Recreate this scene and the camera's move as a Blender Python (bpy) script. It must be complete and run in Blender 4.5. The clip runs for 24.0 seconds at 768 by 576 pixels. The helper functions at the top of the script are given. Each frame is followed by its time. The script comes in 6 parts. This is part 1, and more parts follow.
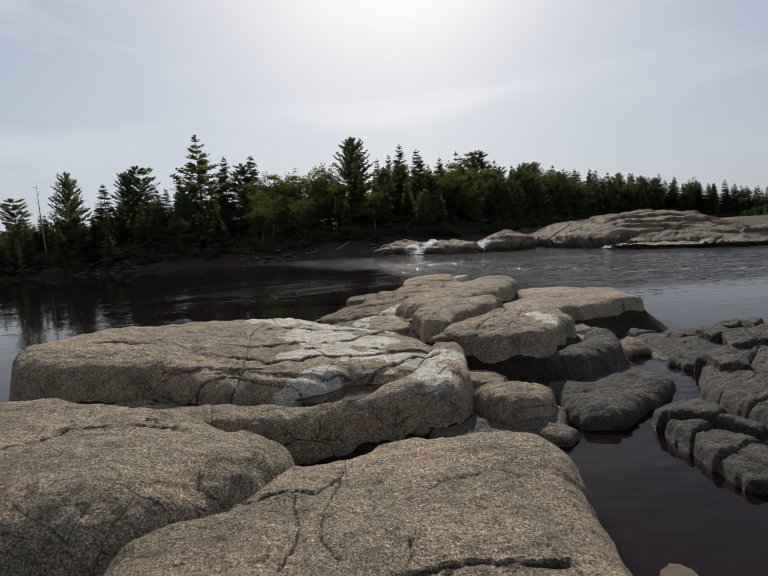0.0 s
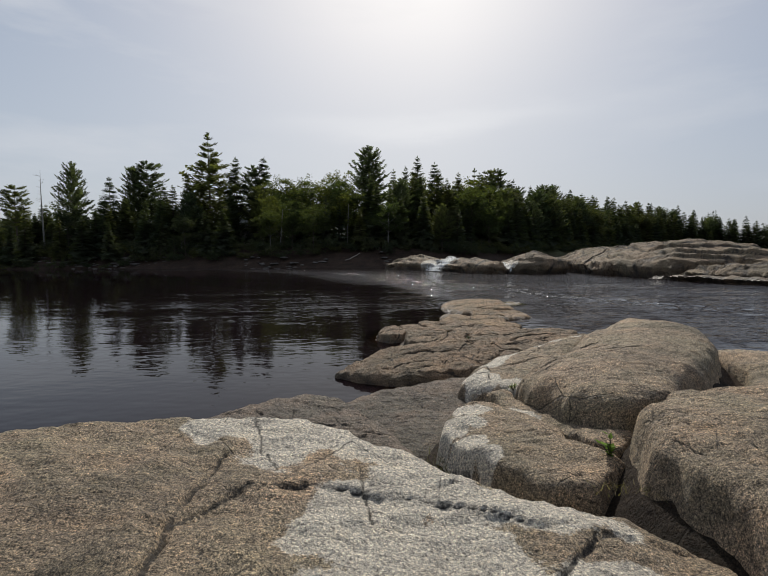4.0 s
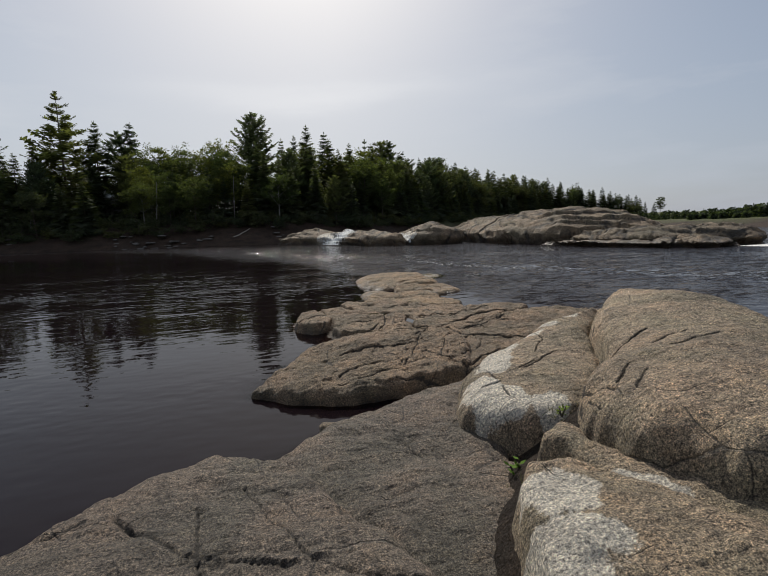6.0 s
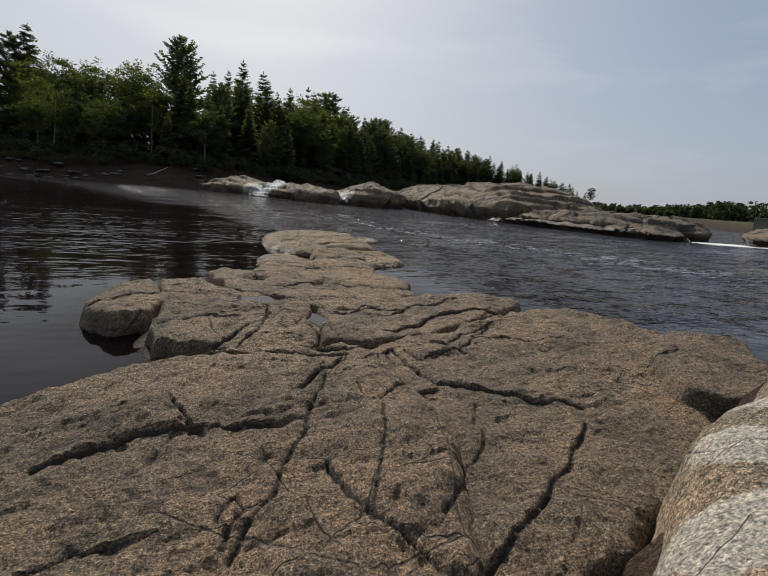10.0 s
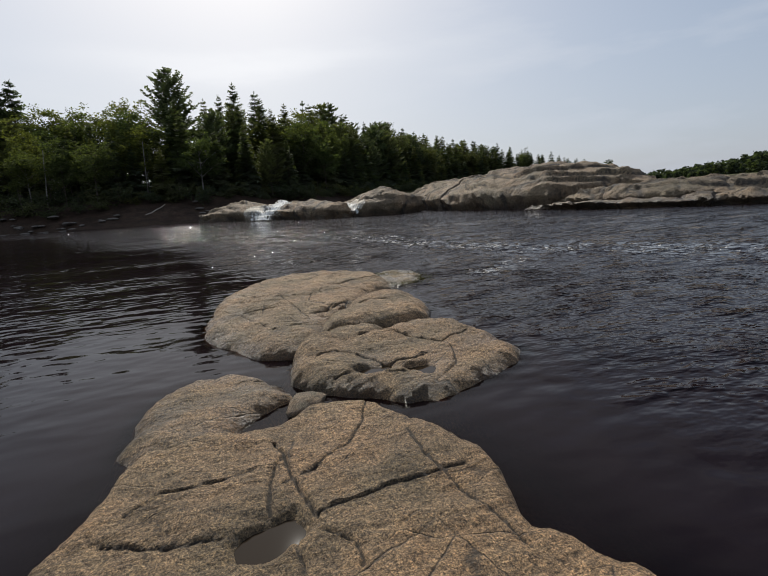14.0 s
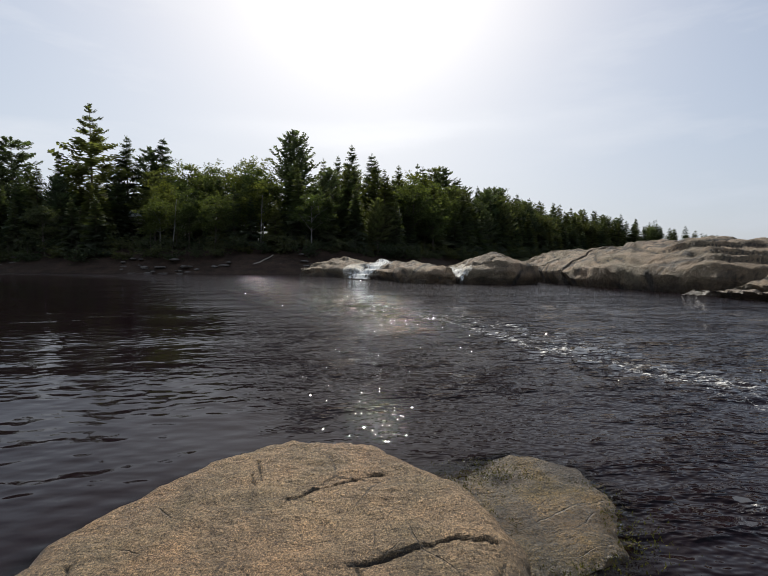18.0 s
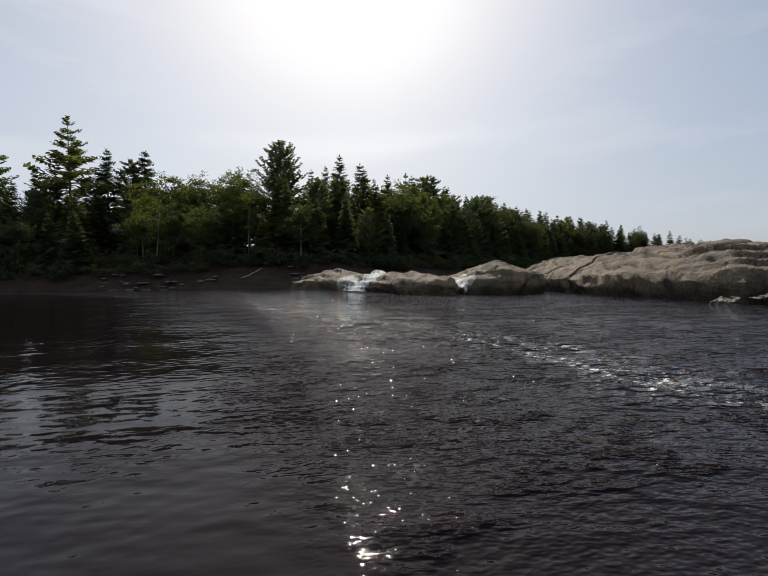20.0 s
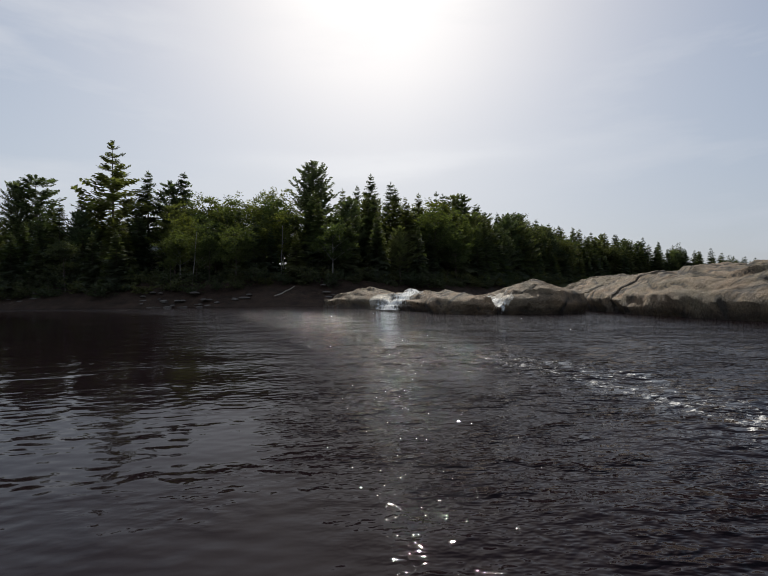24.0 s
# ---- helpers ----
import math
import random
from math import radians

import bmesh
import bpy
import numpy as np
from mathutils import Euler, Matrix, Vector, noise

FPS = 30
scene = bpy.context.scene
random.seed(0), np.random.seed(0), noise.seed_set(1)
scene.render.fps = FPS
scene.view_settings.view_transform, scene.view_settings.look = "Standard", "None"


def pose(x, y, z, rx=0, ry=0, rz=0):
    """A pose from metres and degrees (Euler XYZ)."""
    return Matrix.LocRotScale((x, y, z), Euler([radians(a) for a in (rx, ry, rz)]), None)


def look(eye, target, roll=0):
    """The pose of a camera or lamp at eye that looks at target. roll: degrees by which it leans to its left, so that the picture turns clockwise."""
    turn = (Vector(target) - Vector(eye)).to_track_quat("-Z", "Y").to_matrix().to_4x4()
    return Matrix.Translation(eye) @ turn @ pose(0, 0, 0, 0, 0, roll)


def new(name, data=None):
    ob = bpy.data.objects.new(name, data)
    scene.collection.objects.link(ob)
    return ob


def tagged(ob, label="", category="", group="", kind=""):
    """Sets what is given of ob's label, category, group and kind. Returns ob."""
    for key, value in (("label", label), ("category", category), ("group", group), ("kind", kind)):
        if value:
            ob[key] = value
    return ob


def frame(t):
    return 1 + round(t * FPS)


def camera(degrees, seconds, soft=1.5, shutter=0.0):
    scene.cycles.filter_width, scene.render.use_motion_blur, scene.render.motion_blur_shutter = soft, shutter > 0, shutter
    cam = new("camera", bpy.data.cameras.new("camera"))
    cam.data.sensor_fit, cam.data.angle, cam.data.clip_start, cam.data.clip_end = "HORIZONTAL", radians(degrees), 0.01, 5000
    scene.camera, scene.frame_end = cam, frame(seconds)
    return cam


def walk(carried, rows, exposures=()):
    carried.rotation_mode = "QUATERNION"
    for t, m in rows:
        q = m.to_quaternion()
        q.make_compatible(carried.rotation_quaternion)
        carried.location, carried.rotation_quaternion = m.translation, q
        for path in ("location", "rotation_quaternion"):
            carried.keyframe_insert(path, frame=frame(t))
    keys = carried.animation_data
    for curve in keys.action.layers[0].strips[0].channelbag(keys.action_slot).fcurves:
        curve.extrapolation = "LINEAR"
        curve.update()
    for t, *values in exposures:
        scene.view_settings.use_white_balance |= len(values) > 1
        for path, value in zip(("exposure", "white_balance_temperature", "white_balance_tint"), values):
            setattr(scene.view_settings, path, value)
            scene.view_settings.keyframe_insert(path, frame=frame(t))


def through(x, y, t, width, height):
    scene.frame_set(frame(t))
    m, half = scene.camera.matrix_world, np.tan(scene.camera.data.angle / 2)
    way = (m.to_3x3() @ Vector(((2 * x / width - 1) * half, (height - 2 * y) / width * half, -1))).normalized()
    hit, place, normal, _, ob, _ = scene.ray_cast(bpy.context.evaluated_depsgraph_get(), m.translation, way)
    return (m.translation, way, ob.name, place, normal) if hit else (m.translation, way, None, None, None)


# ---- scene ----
cam = camera(78.79, 24.0, soft=1.1)
PATH = [
    (0, pose(-0.311, -0.676, 2.060, 84.40, 4.26, -2.35)),
    (0.5, pose(-0.385, -0.067, 2.107, 83.75, 5.59, -2.36)),
    (1, pose(-0.435, 0.538, 2.147, 83.99, 4.34, -7.99)),
    (1.5, pose(-0.396, 1.226, 2.106, 84.19, 2.69, -2.66)),
    (2, pose(-0.455, 1.952, 2.045, 83.55, 1.89, -0.63)),
    (2.5, pose(-0.568, 2.813, 1.983, 86.46, 1.56, 2.89)),
    (4.5, pose(-1.427, 4.920, 1.950, 85.72, 2.17, -4.49)),
    (5, pose(-1.564, 5.569, 1.916, 84.51, 5.21, -7.32)),
    (5.5, pose(-1.646, 6.104, 1.904, 84.29, 3.72, -7.54)),
    (6, pose(-1.631, 6.666, 1.827, 82.79, 1.96, -14.77)),
    (6.5, pose(-1.594, 7.182, 1.741, 82.45, 1.88, -21.95)),
    (7, pose(-1.543, 7.588, 1.662, 82.86, 3.48, -26.59)),
    (7.5, pose(-1.319, 8.155, 1.555, 85.63, 4.91, -26.64)),
    (8, pose(-1.153, 8.579, 1.458, 83.90, 3.32, -36.01)),
    (8.5, pose(-0.746, 9.132, 1.448, 83.74, -3.07, -30.11)),
    (9, pose(-0.549, 9.581, 1.414, 83.97, 1.19, -27.98)),
    (9.5, pose(-0.336, 10.048, 1.368, 82.79, -0.14, -28.45)),
    (10, pose(-0.191, 10.519, 1.359, 78.63, -4.58, -22.08)),
    (10.5, pose(0.030, 11.344, 1.266, 85.82, 5.18, -21.86)),
    (11, pose(0.132, 12.116, 1.429, 82.83, 5.50, -20.47)),
    (11.5, pose(0.323, 12.809, 1.407, 80.72, 7.25, -21.38)),
    (13.5, pose(1.217, 15.128, 1.339, 81.73, -1.63, -19.40)),
    (14, pose(1.480, 15.812, 1.336, 79.22, 3.82, -21.01)),
    (14.5, pose(1.683, 16.427, 1.409, 83.00, 1.69, -19.19)),
    (15, pose(1.919, 16.973, 1.408, 79.61, 2.51, -21.96)),
    (15.5, pose(2.116, 17.486, 1.415, 80.69, 1.73, -26.54)),
    (16, pose(2.315, 18.030, 1.412, 84.03, 0.29, -26.99)),
    (16.5, pose(2.556, 18.522, 1.498, 81.48, 0.09, -26.96)),
    (17, pose(2.816, 19.134, 1.496, 83.02, 0.86, -17.05)),
    (17.5, pose(2.914, 19.855, 1.552, 85.80, 1.46, -12.60)),
    (18, pose(2.999, 20.407, 1.521, 86.99, -0.29, -8.09)),
    (18.5, pose(2.948, 21.146, 1.416, 88.66, 0.13, -4.67)),
    (20.5, pose(2.156, 22.605, 1.632, 88.19, 1.04, -10.73)),
    (21, pose(2.018, 22.634, 1.660, 88.70, 1.09, -4.68)),
    (21.5, pose(1.957, 22.840, 1.697, 89.71, 2.80, -4.09)),
    (22, pose(1.984, 22.935, 1.690, 89.69, 0.58, -5.03)),
    (22.5, pose(1.958, 22.906, 1.654, 90.49, -0.13, -4.80)),
    (23, pose(1.930, 22.964, 1.683, 90.21, 0.07, -4.56)),
    (23.5, pose(1.964, 22.984, 1.680, 90.69, -0.23, -5.17)),
    (24, pose(1.961, 22.914, 1.678, 90.49, 0.76, -6.30)),
]
walk(cam, PATH, exposures=[(0.0, 0.0), (2.5, 0.05), (4.5, -0.1), (7.0, -0.1), (8.0, -0.1), (9.0, -0.05), (10.0, -0.07), (11.0, 0.03), (12.5, 0.1), (14.0, 0.15), (17.0, 0.3), (18.5, 0.24), (21.0, 0.08), (24.0, 0.02)])

# ---------------------------------------------------------------- light
SUN_AZ, SUN_EL = 6.5, 39.5
world = bpy.data.worlds.new("sky")
scene.world = world
world.use_nodes = True
wn, wl = world.node_tree.nodes, world.node_tree.links
wn.clear()
w_out = wn.new("ShaderNodeOutputWorld")
w_bg = wn.new("ShaderNodeBackground")
w_bg.inputs["Strength"].default_value = 0.076
sky = wn.new("ShaderNodeTexSky")
sky.sky_type = "NISHITA"
sky.sun_disc = False
sky.sun_elevation = radians(SUN_EL)
sky.sun_rotation = radians(SUN_AZ)
sky.air_density, sky.dust_density, sky.ozone_density = 1.0, 2.0, 1.6
# thin high cloud, drawn out sideways
w_co = wn.new("ShaderNodeTexCoord")
w_map = wn.new("ShaderNodeMapping")
w_map.inputs["Scale"].default_value = (1.6, 1.6, 7.0)
w_noi = wn.new("ShaderNodeTexNoise")
w_noi.inputs["Scale"].default_value = 1.7
w_noi.inputs["Detail"].default_value = 6.0
w_noi.inputs["Roughness"].default_value = 0.55
w_ramp = wn.new("ShaderNodeValToRGB")
w_ramp.color_ramp.elements[0].position = 0.47
w_ramp.color_ramp.elements[1].position = 0.80
w_ramp.color_ramp.elements[1].color = (0.55, 0.55, 0.55, 1)
w_mix = wn.new("ShaderNodeMixRGB")
w_mix.blend_type = "MIX"
w_mix.inputs[2].default_value = (11.0, 11.2, 11.6, 1)
wl.new(w_co.outputs["Generated"], w_map.inputs["Vector"])
wl.new(w_map.outputs["Vector"], w_noi.inputs["Vector"])
wl.new(w_noi.outputs["Fac"], w_ramp.inputs["Fac"])
wl.new(w_ramp.outputs["Color"], w_mix.inputs[0])
wl.new(sky.outputs["Color"], w_mix.inputs[1])
# thick haze: the glow round the sun levels off
w_sum = wn.new("ShaderNodeVectorMath")
w_sum.operation = "ADD"
w_sum.inputs[1].default_value = (14.0, 14.0, 14.0)
wl.new(w_mix.outputs["Color"], w_sum.inputs[0])
w_cap = wn.new("ShaderNodeVectorMath")
w_cap.operation = "DIVIDE"
wl.new(w_mix.outputs["Color"], w_cap.inputs[0])
wl.new(w_sum.outputs["Vector"], w_cap.inputs[1])
w_lift = wn.new("ShaderNodeVectorMath")
w_lift.operation = "SCALE"
w_lift.inputs["Scale"].default_value = 25.0
wl.new(w_cap.outputs["Vector"], w_lift.inputs[0])
w_haze = wn.new("ShaderNodeMixRGB")
w_sep = wn.new("ShaderNodeSeparateXYZ")
w_low = wn.new("ShaderNodeMapRange")
w_low.inputs["From Max"].default_value = 0.42
w_low.inputs["To Min"].default_value = 0.66
w_low.inputs["To Max"].default_value = 0.2
wl.new(w_co.outputs["Generated"], w_sep.inputs[0])
wl.new(w_sep.outputs["Z"], w_low.inputs["Value"])
wl.new(w_low.outputs["Result"], w_haze.inputs[0])
w_haze.inputs[2].default_value = (6.9, 7.5, 8.6, 1)


def w_math(op, a, b=0.0):
    n = wn.new("ShaderNodeMath")
    n.operation = op
    for slot, v in ((0, a), (1, b)):
        if hasattr(v, "links"):
            wl.new(v, n.inputs[slot])
        else:
            n.inputs[slot].default_value = v
    return n.outputs["Value"]


# one long wisp of cloud low under the sun
w_u = w_math("DIVIDE", w_math("SUBTRACT", w_sep.outputs["X"], 0.12), 0.23)
w_v = w_math("DIVIDE", w_math("SUBTRACT", w_math("SUBTRACT", w_sep.outputs["Z"], 0.268), w_math("MULTIPLY", w_math("SUBTRACT", w_noi.outputs["Fac"], 0.5), 0.10)), 0.022)
w_far = w_math("ADD", w_math("MULTIPLY", w_u, w_u), w_math("MULTIPLY", w_v, w_v))
w_wisp = w_math("MULTIPLY", w_math("POWER", 2.718, w_math("MULTIPLY", w_far, -1.0)), w_math("GREATER_THAN", w_sep.outputs["Y"], 0.0))
w_streak = wn.new("ShaderNodeMixRGB")
w_streak.inputs[2].default_value = (11.5, 11.6, 11.9, 1)
wl.new(w_math("MULTIPLY", w_wisp, 0.62), w_streak.inputs[0])
wl.new(w_lift.outputs["Vector"], w_haze.inputs[1])
wl.new(w_haze.outputs["Color"], w_streak.inputs[1])
# the haze thins and the sky deepens towards the east
w_east = wn.new("ShaderNodeMapRange")
w_east.inputs["From Min"].default_value = 0.15
w_east.inputs["From Max"].default_value = 0.95
wl.new(w_sep.outputs["X"], w_east.inputs["Value"])
w_deep = wn.new("ShaderNodeMixRGB")
w_deep.blend_type = "MULTIPLY"
w_deep.inputs[2].default_value = (0.78, 0.81, 0.86, 1)
wl.new(w_east.outputs["Result"], w_deep.inputs[0])
wl.new(w_streak.outputs["Color"], w_deep.inputs[1])
wl.new(w_deep.outputs["Color"], w_bg.inputs["Color"])
wl.new(w_bg.outputs["Background"], w_out.inputs["Surface"])

sun_data = bpy.data.lights.new("sun", "SUN")
sun_data.energy, sun_data.angle, sun_data.color = 4.0, radians(0.53), (1.0, 0.95, 0.86)
sun = new("sun", sun_data)
sun.matrix_world = look((0, 0, 60), (-math.sin(radians(SUN_AZ)) * math.cos(radians(SUN_EL)),
                                     -math.cos(radians(SUN_AZ)) * math.cos(radians(SUN_EL)),
                                     60 - math.sin(radians(SUN_EL))))

# ---------------------------------------------------------------- noise and plan tools


def hash01(ix, iy, seed):
    n = (ix.astype(np.int64) * 374761393 + iy.astype(np.int64) * 668265263 + seed * 974634777) & 0xFFFFFFFF
    n = ((n ^ (n >> 13)) * 1274126177) & 0xFFFFFFFF
    n = n ^ (n >> 16)
    return (n & 0xFFFFFF) / float(0xFFFFFF)


def vnoise(x, y, seed=0):
    """Smooth noise about 0, within -1 to 1."""
    ix, iy = np.floor(x), np.floor(y)
    fx, fy = x - ix, y - iy
    u, v = fx * fx * fx * (fx * (fx * 6 - 15) + 10), fy * fy * fy * (fy * (fy * 6 - 15) + 10)

    def corner(a, b):
        ang = hash01(ix + a, iy + b, seed) * 6.28318
        return np.cos(ang) * (fx - a) + np.sin(ang) * (fy - b)
    top = corner(0, 0) * (1 - u) + corner(1, 0) * u
    low = corner(0, 1) * (1 - u) + corner(1, 1) * u
    return (top * (1 - v) + low * v) * 1.5


def fbm(x, y, octaves=4, seed=0, gain=0.5):
    total, amp = 0, 1.0
    for o in range(octaves):
        total = total + amp * vnoise(x * 2 ** o + 17.3 * o, y * 2 ** o - 9.1 * o, seed + o)
        amp *= gain
    return total


def inside_distance(px, py, outline):
    """Distance to the outline, positive within."""
    best = np.full(px.shape, 1e9)
    odd = np.zeros(px.shape, bool)
    pts = list(outline)
    for (ax, ay), (bx, by) in zip(pts, pts[1:] + pts[:1]):
        dx, dy = bx - ax, by - ay
        k = np.clip(((px - ax) * dx + (py - ay) * dy) / (dx * dx + dy * dy + 1e-12), 0, 1)
        best = np.minimum(best, (px - ax - k * dx) ** 2 + (py - ay - k * dy) ** 2)
        cut = ((ay > py) != (by > py)) & (px < dx * (py - ay) / (dy + 1e-12) + ax)
        odd ^= cut
    return np.where(odd, 1, -1) * np.sqrt(best)


def line_distance(px, py, pts):
    best = np.full(px.shape, 1e9)
    for (ax, ay), (bx, by) in zip(pts, pts[1:]):
        dx, dy = bx - ax, by - ay
        k = np.clip(((px - ax) * dx + (py - ay) * dy) / (dx * dx + dy * dy + 1e-12), 0, 1)
        best = np.minimum(best, (px - ax - k * dx) ** 2 + (py - ay - k * dy) ** 2)
    return np.sqrt(best)


def joints(x, y, angle, length, width, seed):
    """Jointed rock: the edge measure and a number of each block, blocks being drawn out along angle."""
    c, s = math.cos(radians(angle)), math.sin(radians(angle))
    wx = x + 0.12 * vnoise(x * 1.3, y * 1.3, seed + 5)
    wy = y + 0.12 * vnoise(x * 1.3 + 40, y * 1.3, seed + 6)
    u, v = (wx * c + wy * s) / length, (-wx * s + wy * c) / width
    iu, iv = np.floor(u), np.floor(v)
    f1, f2 = np.full(x.shape, 9.0), np.full(x.shape, 9.0)
    num = np.zeros(x.shape)
    for a in (-1, 0, 1):
        for b in (-1, 0, 1):
            hx, hy = hash01(iu + a, iv + b, seed), hash01(iu + a, iv + b, seed + 1)
            d = np.hypot(iu + a + hx - u, iv + b + hy - v)
            h = hash01(iu + a, iv + b, seed + 2)
            near = d < f1
            f2 = np.where(near, f1, np.minimum(f2, d))
            num = np.where(near, h, num)
            f1 = np.where(near, d, f1)
    return f2 - f1, num


def mesh_of(name, verts, faces, attrs=(), smooth=True):
    me = bpy.data.meshes.new(name)
    me.vertices.add(len(verts))
    me.vertices.foreach_set("co", np.asarray(verts, np.float32).ravel())
    faces = np.asarray(faces, np.int32)
    k = faces.shape[1]
    me.loops.add(faces.size)
    me.loops.foreach_set("vertex_index", faces.ravel())
    me.polygons.add(len(faces))
    me.polygons.foreach_set("loop_start", np.arange(0, faces.size, k, dtype=np.int32))
    me.polygons.foreach_set("loop_total", np.full(len(faces), k, np.int32))
    me.polygons.foreach_set("use_smooth", np.full(len(faces), smooth, bool))
    for label, values in attrs:
        me.attributes.new(label, "FLOAT", "POINT").data.foreach_set("value", np.asarray(values, np.float32).ravel())
    me.update()
    me.validate()
    return me


def grid_faces(nx, ny, keep=None):
    i = np.arange((nx - 1) * (ny - 1))
    a = (i // (nx - 1)) * nx + i % (nx - 1)
    faces = np.stack([a, a + 1, a + nx + 1, a + nx], 1)
    if keep is not None:
        faces = faces[keep.ravel()[faces].any(1)]
    return faces


def packed(verts, faces, attrs):
    used = np.unique(faces)
    back = np.zeros(len(verts), np.int64)
    back[used] = np.arange(len(used))
    return verts[used], back[faces], [(n, v[used]) for n, v in attrs]


# ---------------------------------------------------------------- materials


def material(name):
    m = bpy.data.materials.new(name)
    m.use_nodes = True
    nt = m.node_tree
    return m, nt, nt.nodes["Principled BSDF"], nt.nodes["Material Output"]


def noise_node(nt, scale, detail=4.0, rough=0.55, vec=None):
    n = nt.nodes.new("ShaderNodeTexNoise")
    n.inputs["Scale"].default_value = scale
    n.inputs["Detail"].default_value = detail
    n.inputs["Roughness"].default_value = rough
    if vec is not None:
        nt.links.new(vec, n.inputs["Vector"])
    return n.outputs["Fac"]


def ramp(nt, fac, stops):
    r = nt.nodes.new("ShaderNodeValToRGB")
    els = r.color_ramp.elements
    while len(els) < len(stops):
        els.new(0.5)
    for e, (pos, col) in zip(els, stops):
        e.position = pos
        e.color = (*col, 1) if len(col) == 3 else col
    nt.links.new(fac, r.inputs["Fac"])
    return r.outputs["Color"]


def mixed(nt, fac, a, b, mode="MIX"):
    m = nt.nodes.new("ShaderNodeMixRGB")
    m.blend_type = mode
    for slot, v in ((0, fac), (1, a), (2, b)):
        if hasattr(v, "links"):
            nt.links.new(v, m.inputs[slot])
        elif slot == 0:
            m.inputs[0].default_value = v
        else:
            m.inputs[slot].default_value = (*v, 1)
    return m.outputs["Color"]


def attribute(nt, name):
    a = nt.nodes.new("ShaderNodeAttribute")
    a.attribute_name = name
    return a.outputs["Fac"]


def math_node(nt, op, a, b=None):
    m = nt.nodes.new("ShaderNodeMath")
    m.operation = op
    for slot, v in ((0, a), (1, b)):
        if v is None:
            continue
        if hasattr(v, "links"):
            nt.links.new(v, m.inputs[slot])
        else:
            m.inputs[slot].default_value = v
    return m.outputs["Value"]


def rock_material(name, light, mid, dark, speckle=1.0, bump=0.6, scale=1.0, cracks=1.0, hairs=0.006, foot_shade=0.0):
    m, nt, bsdf, out = material(name)
    co = nt.nodes.new("ShaderNodeTexCoord").outputs["Object"]
    big = noise_node(nt, 0.9 * scale, 5, 0.6, co)
    patch = noise_node(nt, 3.3 * scale, 6, 0.65, co)
    fine = noise_node(nt, 64 * scale, 5, 0.8, co)
    grain = noise_node(nt, 150 * scale, 2, 0.6, co)
    lump = noise_node(nt, 15 * scale, 7, 0.72, co)
    col = ramp(nt, big, [(0.3, dark), (0.5, mid), (0.7, light)])
    tint = ramp(nt, patch, [(0.32, (0.58, 0.56, 0.55)), (0.5, (1.0, 1.0, 1.0)), (0.72, (1.10, 1.05, 0.96))])
    col = mixed(nt, 0.85, col, tint, "MULTIPLY")
    shade = ramp(nt, noise_node(nt, 1.7 * scale, 3, 0.6, co), [(0.36, (0.92, 0.99, 0.95)), (0.5, (1, 1, 1)), (0.64, (1.05, 0.98, 0.96))])
    col = mixed(nt, 0.8, col, shade, "MULTIPLY")
    blot = ramp(nt, lump, [(0.38, (0.42, 0.40, 0.39)), (0.45, (0.95, 0.95, 0.95)), (0.55, (1, 1, 1)), (0.62, (1.3, 1.27, 1.2))])
    col = mixed(nt, 0.75 * speckle, col, blot, "MULTIPLY")
    spots = ramp(nt, fine, [(0.41, (0.16, 0.155, 0.15)), (0.45, (0.82, 0.82, 0.82)), (0.54, (1.05, 1.05, 1.05)), (0.59, (2.0, 1.95, 1.85))])
    col = mixed(nt, 0.95 * speckle, col, spots, "MULTIPLY")
    spots2 = ramp(nt, grain, [(0.40, (0.36, 0.35, 0.34)), (0.5, (1.0, 1.0, 1.0)), (0.60, (1.6, 1.55, 1.48))])
    col = mixed(nt, 0.9 * speckle, col, spots2, "MULTIPLY")
    # bleached crust, worn through in places
    wear = noise_node(nt, 9 * scale, 6, 0.72, co)
    pitted = noise_node(nt, 55 * scale, 4, 0.75, co)
    worn = math_node(nt, "ADD", math_node(nt, "MULTIPLY", wear, 0.75), math_node(nt, "MULTIPLY", pitted, 0.95))
    worn = math_node(nt, "ADD", worn, math_node(nt, "MULTIPLY", attribute(nt, "white"), 0.62))
    crust = ramp(nt, math_node(nt, "SUBTRACT", worn, 0.71), [(0.43, (0, 0, 0)), (0.58, (1, 1, 1))])
    col = mixed(nt, math_node(nt, "MULTIPLY", crust, 0.92), col, mixed(nt, 0.85, mixed(nt, 0.6, (0.70, 0.64, 0.54), tint, "MULTIPLY"), spots, "MULTIPLY"))
    # fine hair cracks
    warp = nt.nodes.new("ShaderNodeVectorMath")
    warp.operation = "ADD"
    wn3 = nt.nodes.new("ShaderNodeTexNoise")
    wn3.inputs["Scale"].default_value = 4.0 * scale
    wn3.inputs["Detail"].default_value = 5.0
    nt.links.new(co, wn3.inputs["Vector"])
    wsc = nt.nodes.new("ShaderNodeVectorMath")
    wsc.operation = "SCALE"
    wsc.inputs["Scale"].default_value = 0.07 / scale
    nt.links.new(wn3.outputs["Color"], wsc.inputs[0])
    nt.links.new(co, warp.inputs[0])
    nt.links.new(wsc.outputs["Vector"], warp.inputs[1])
    hair = None
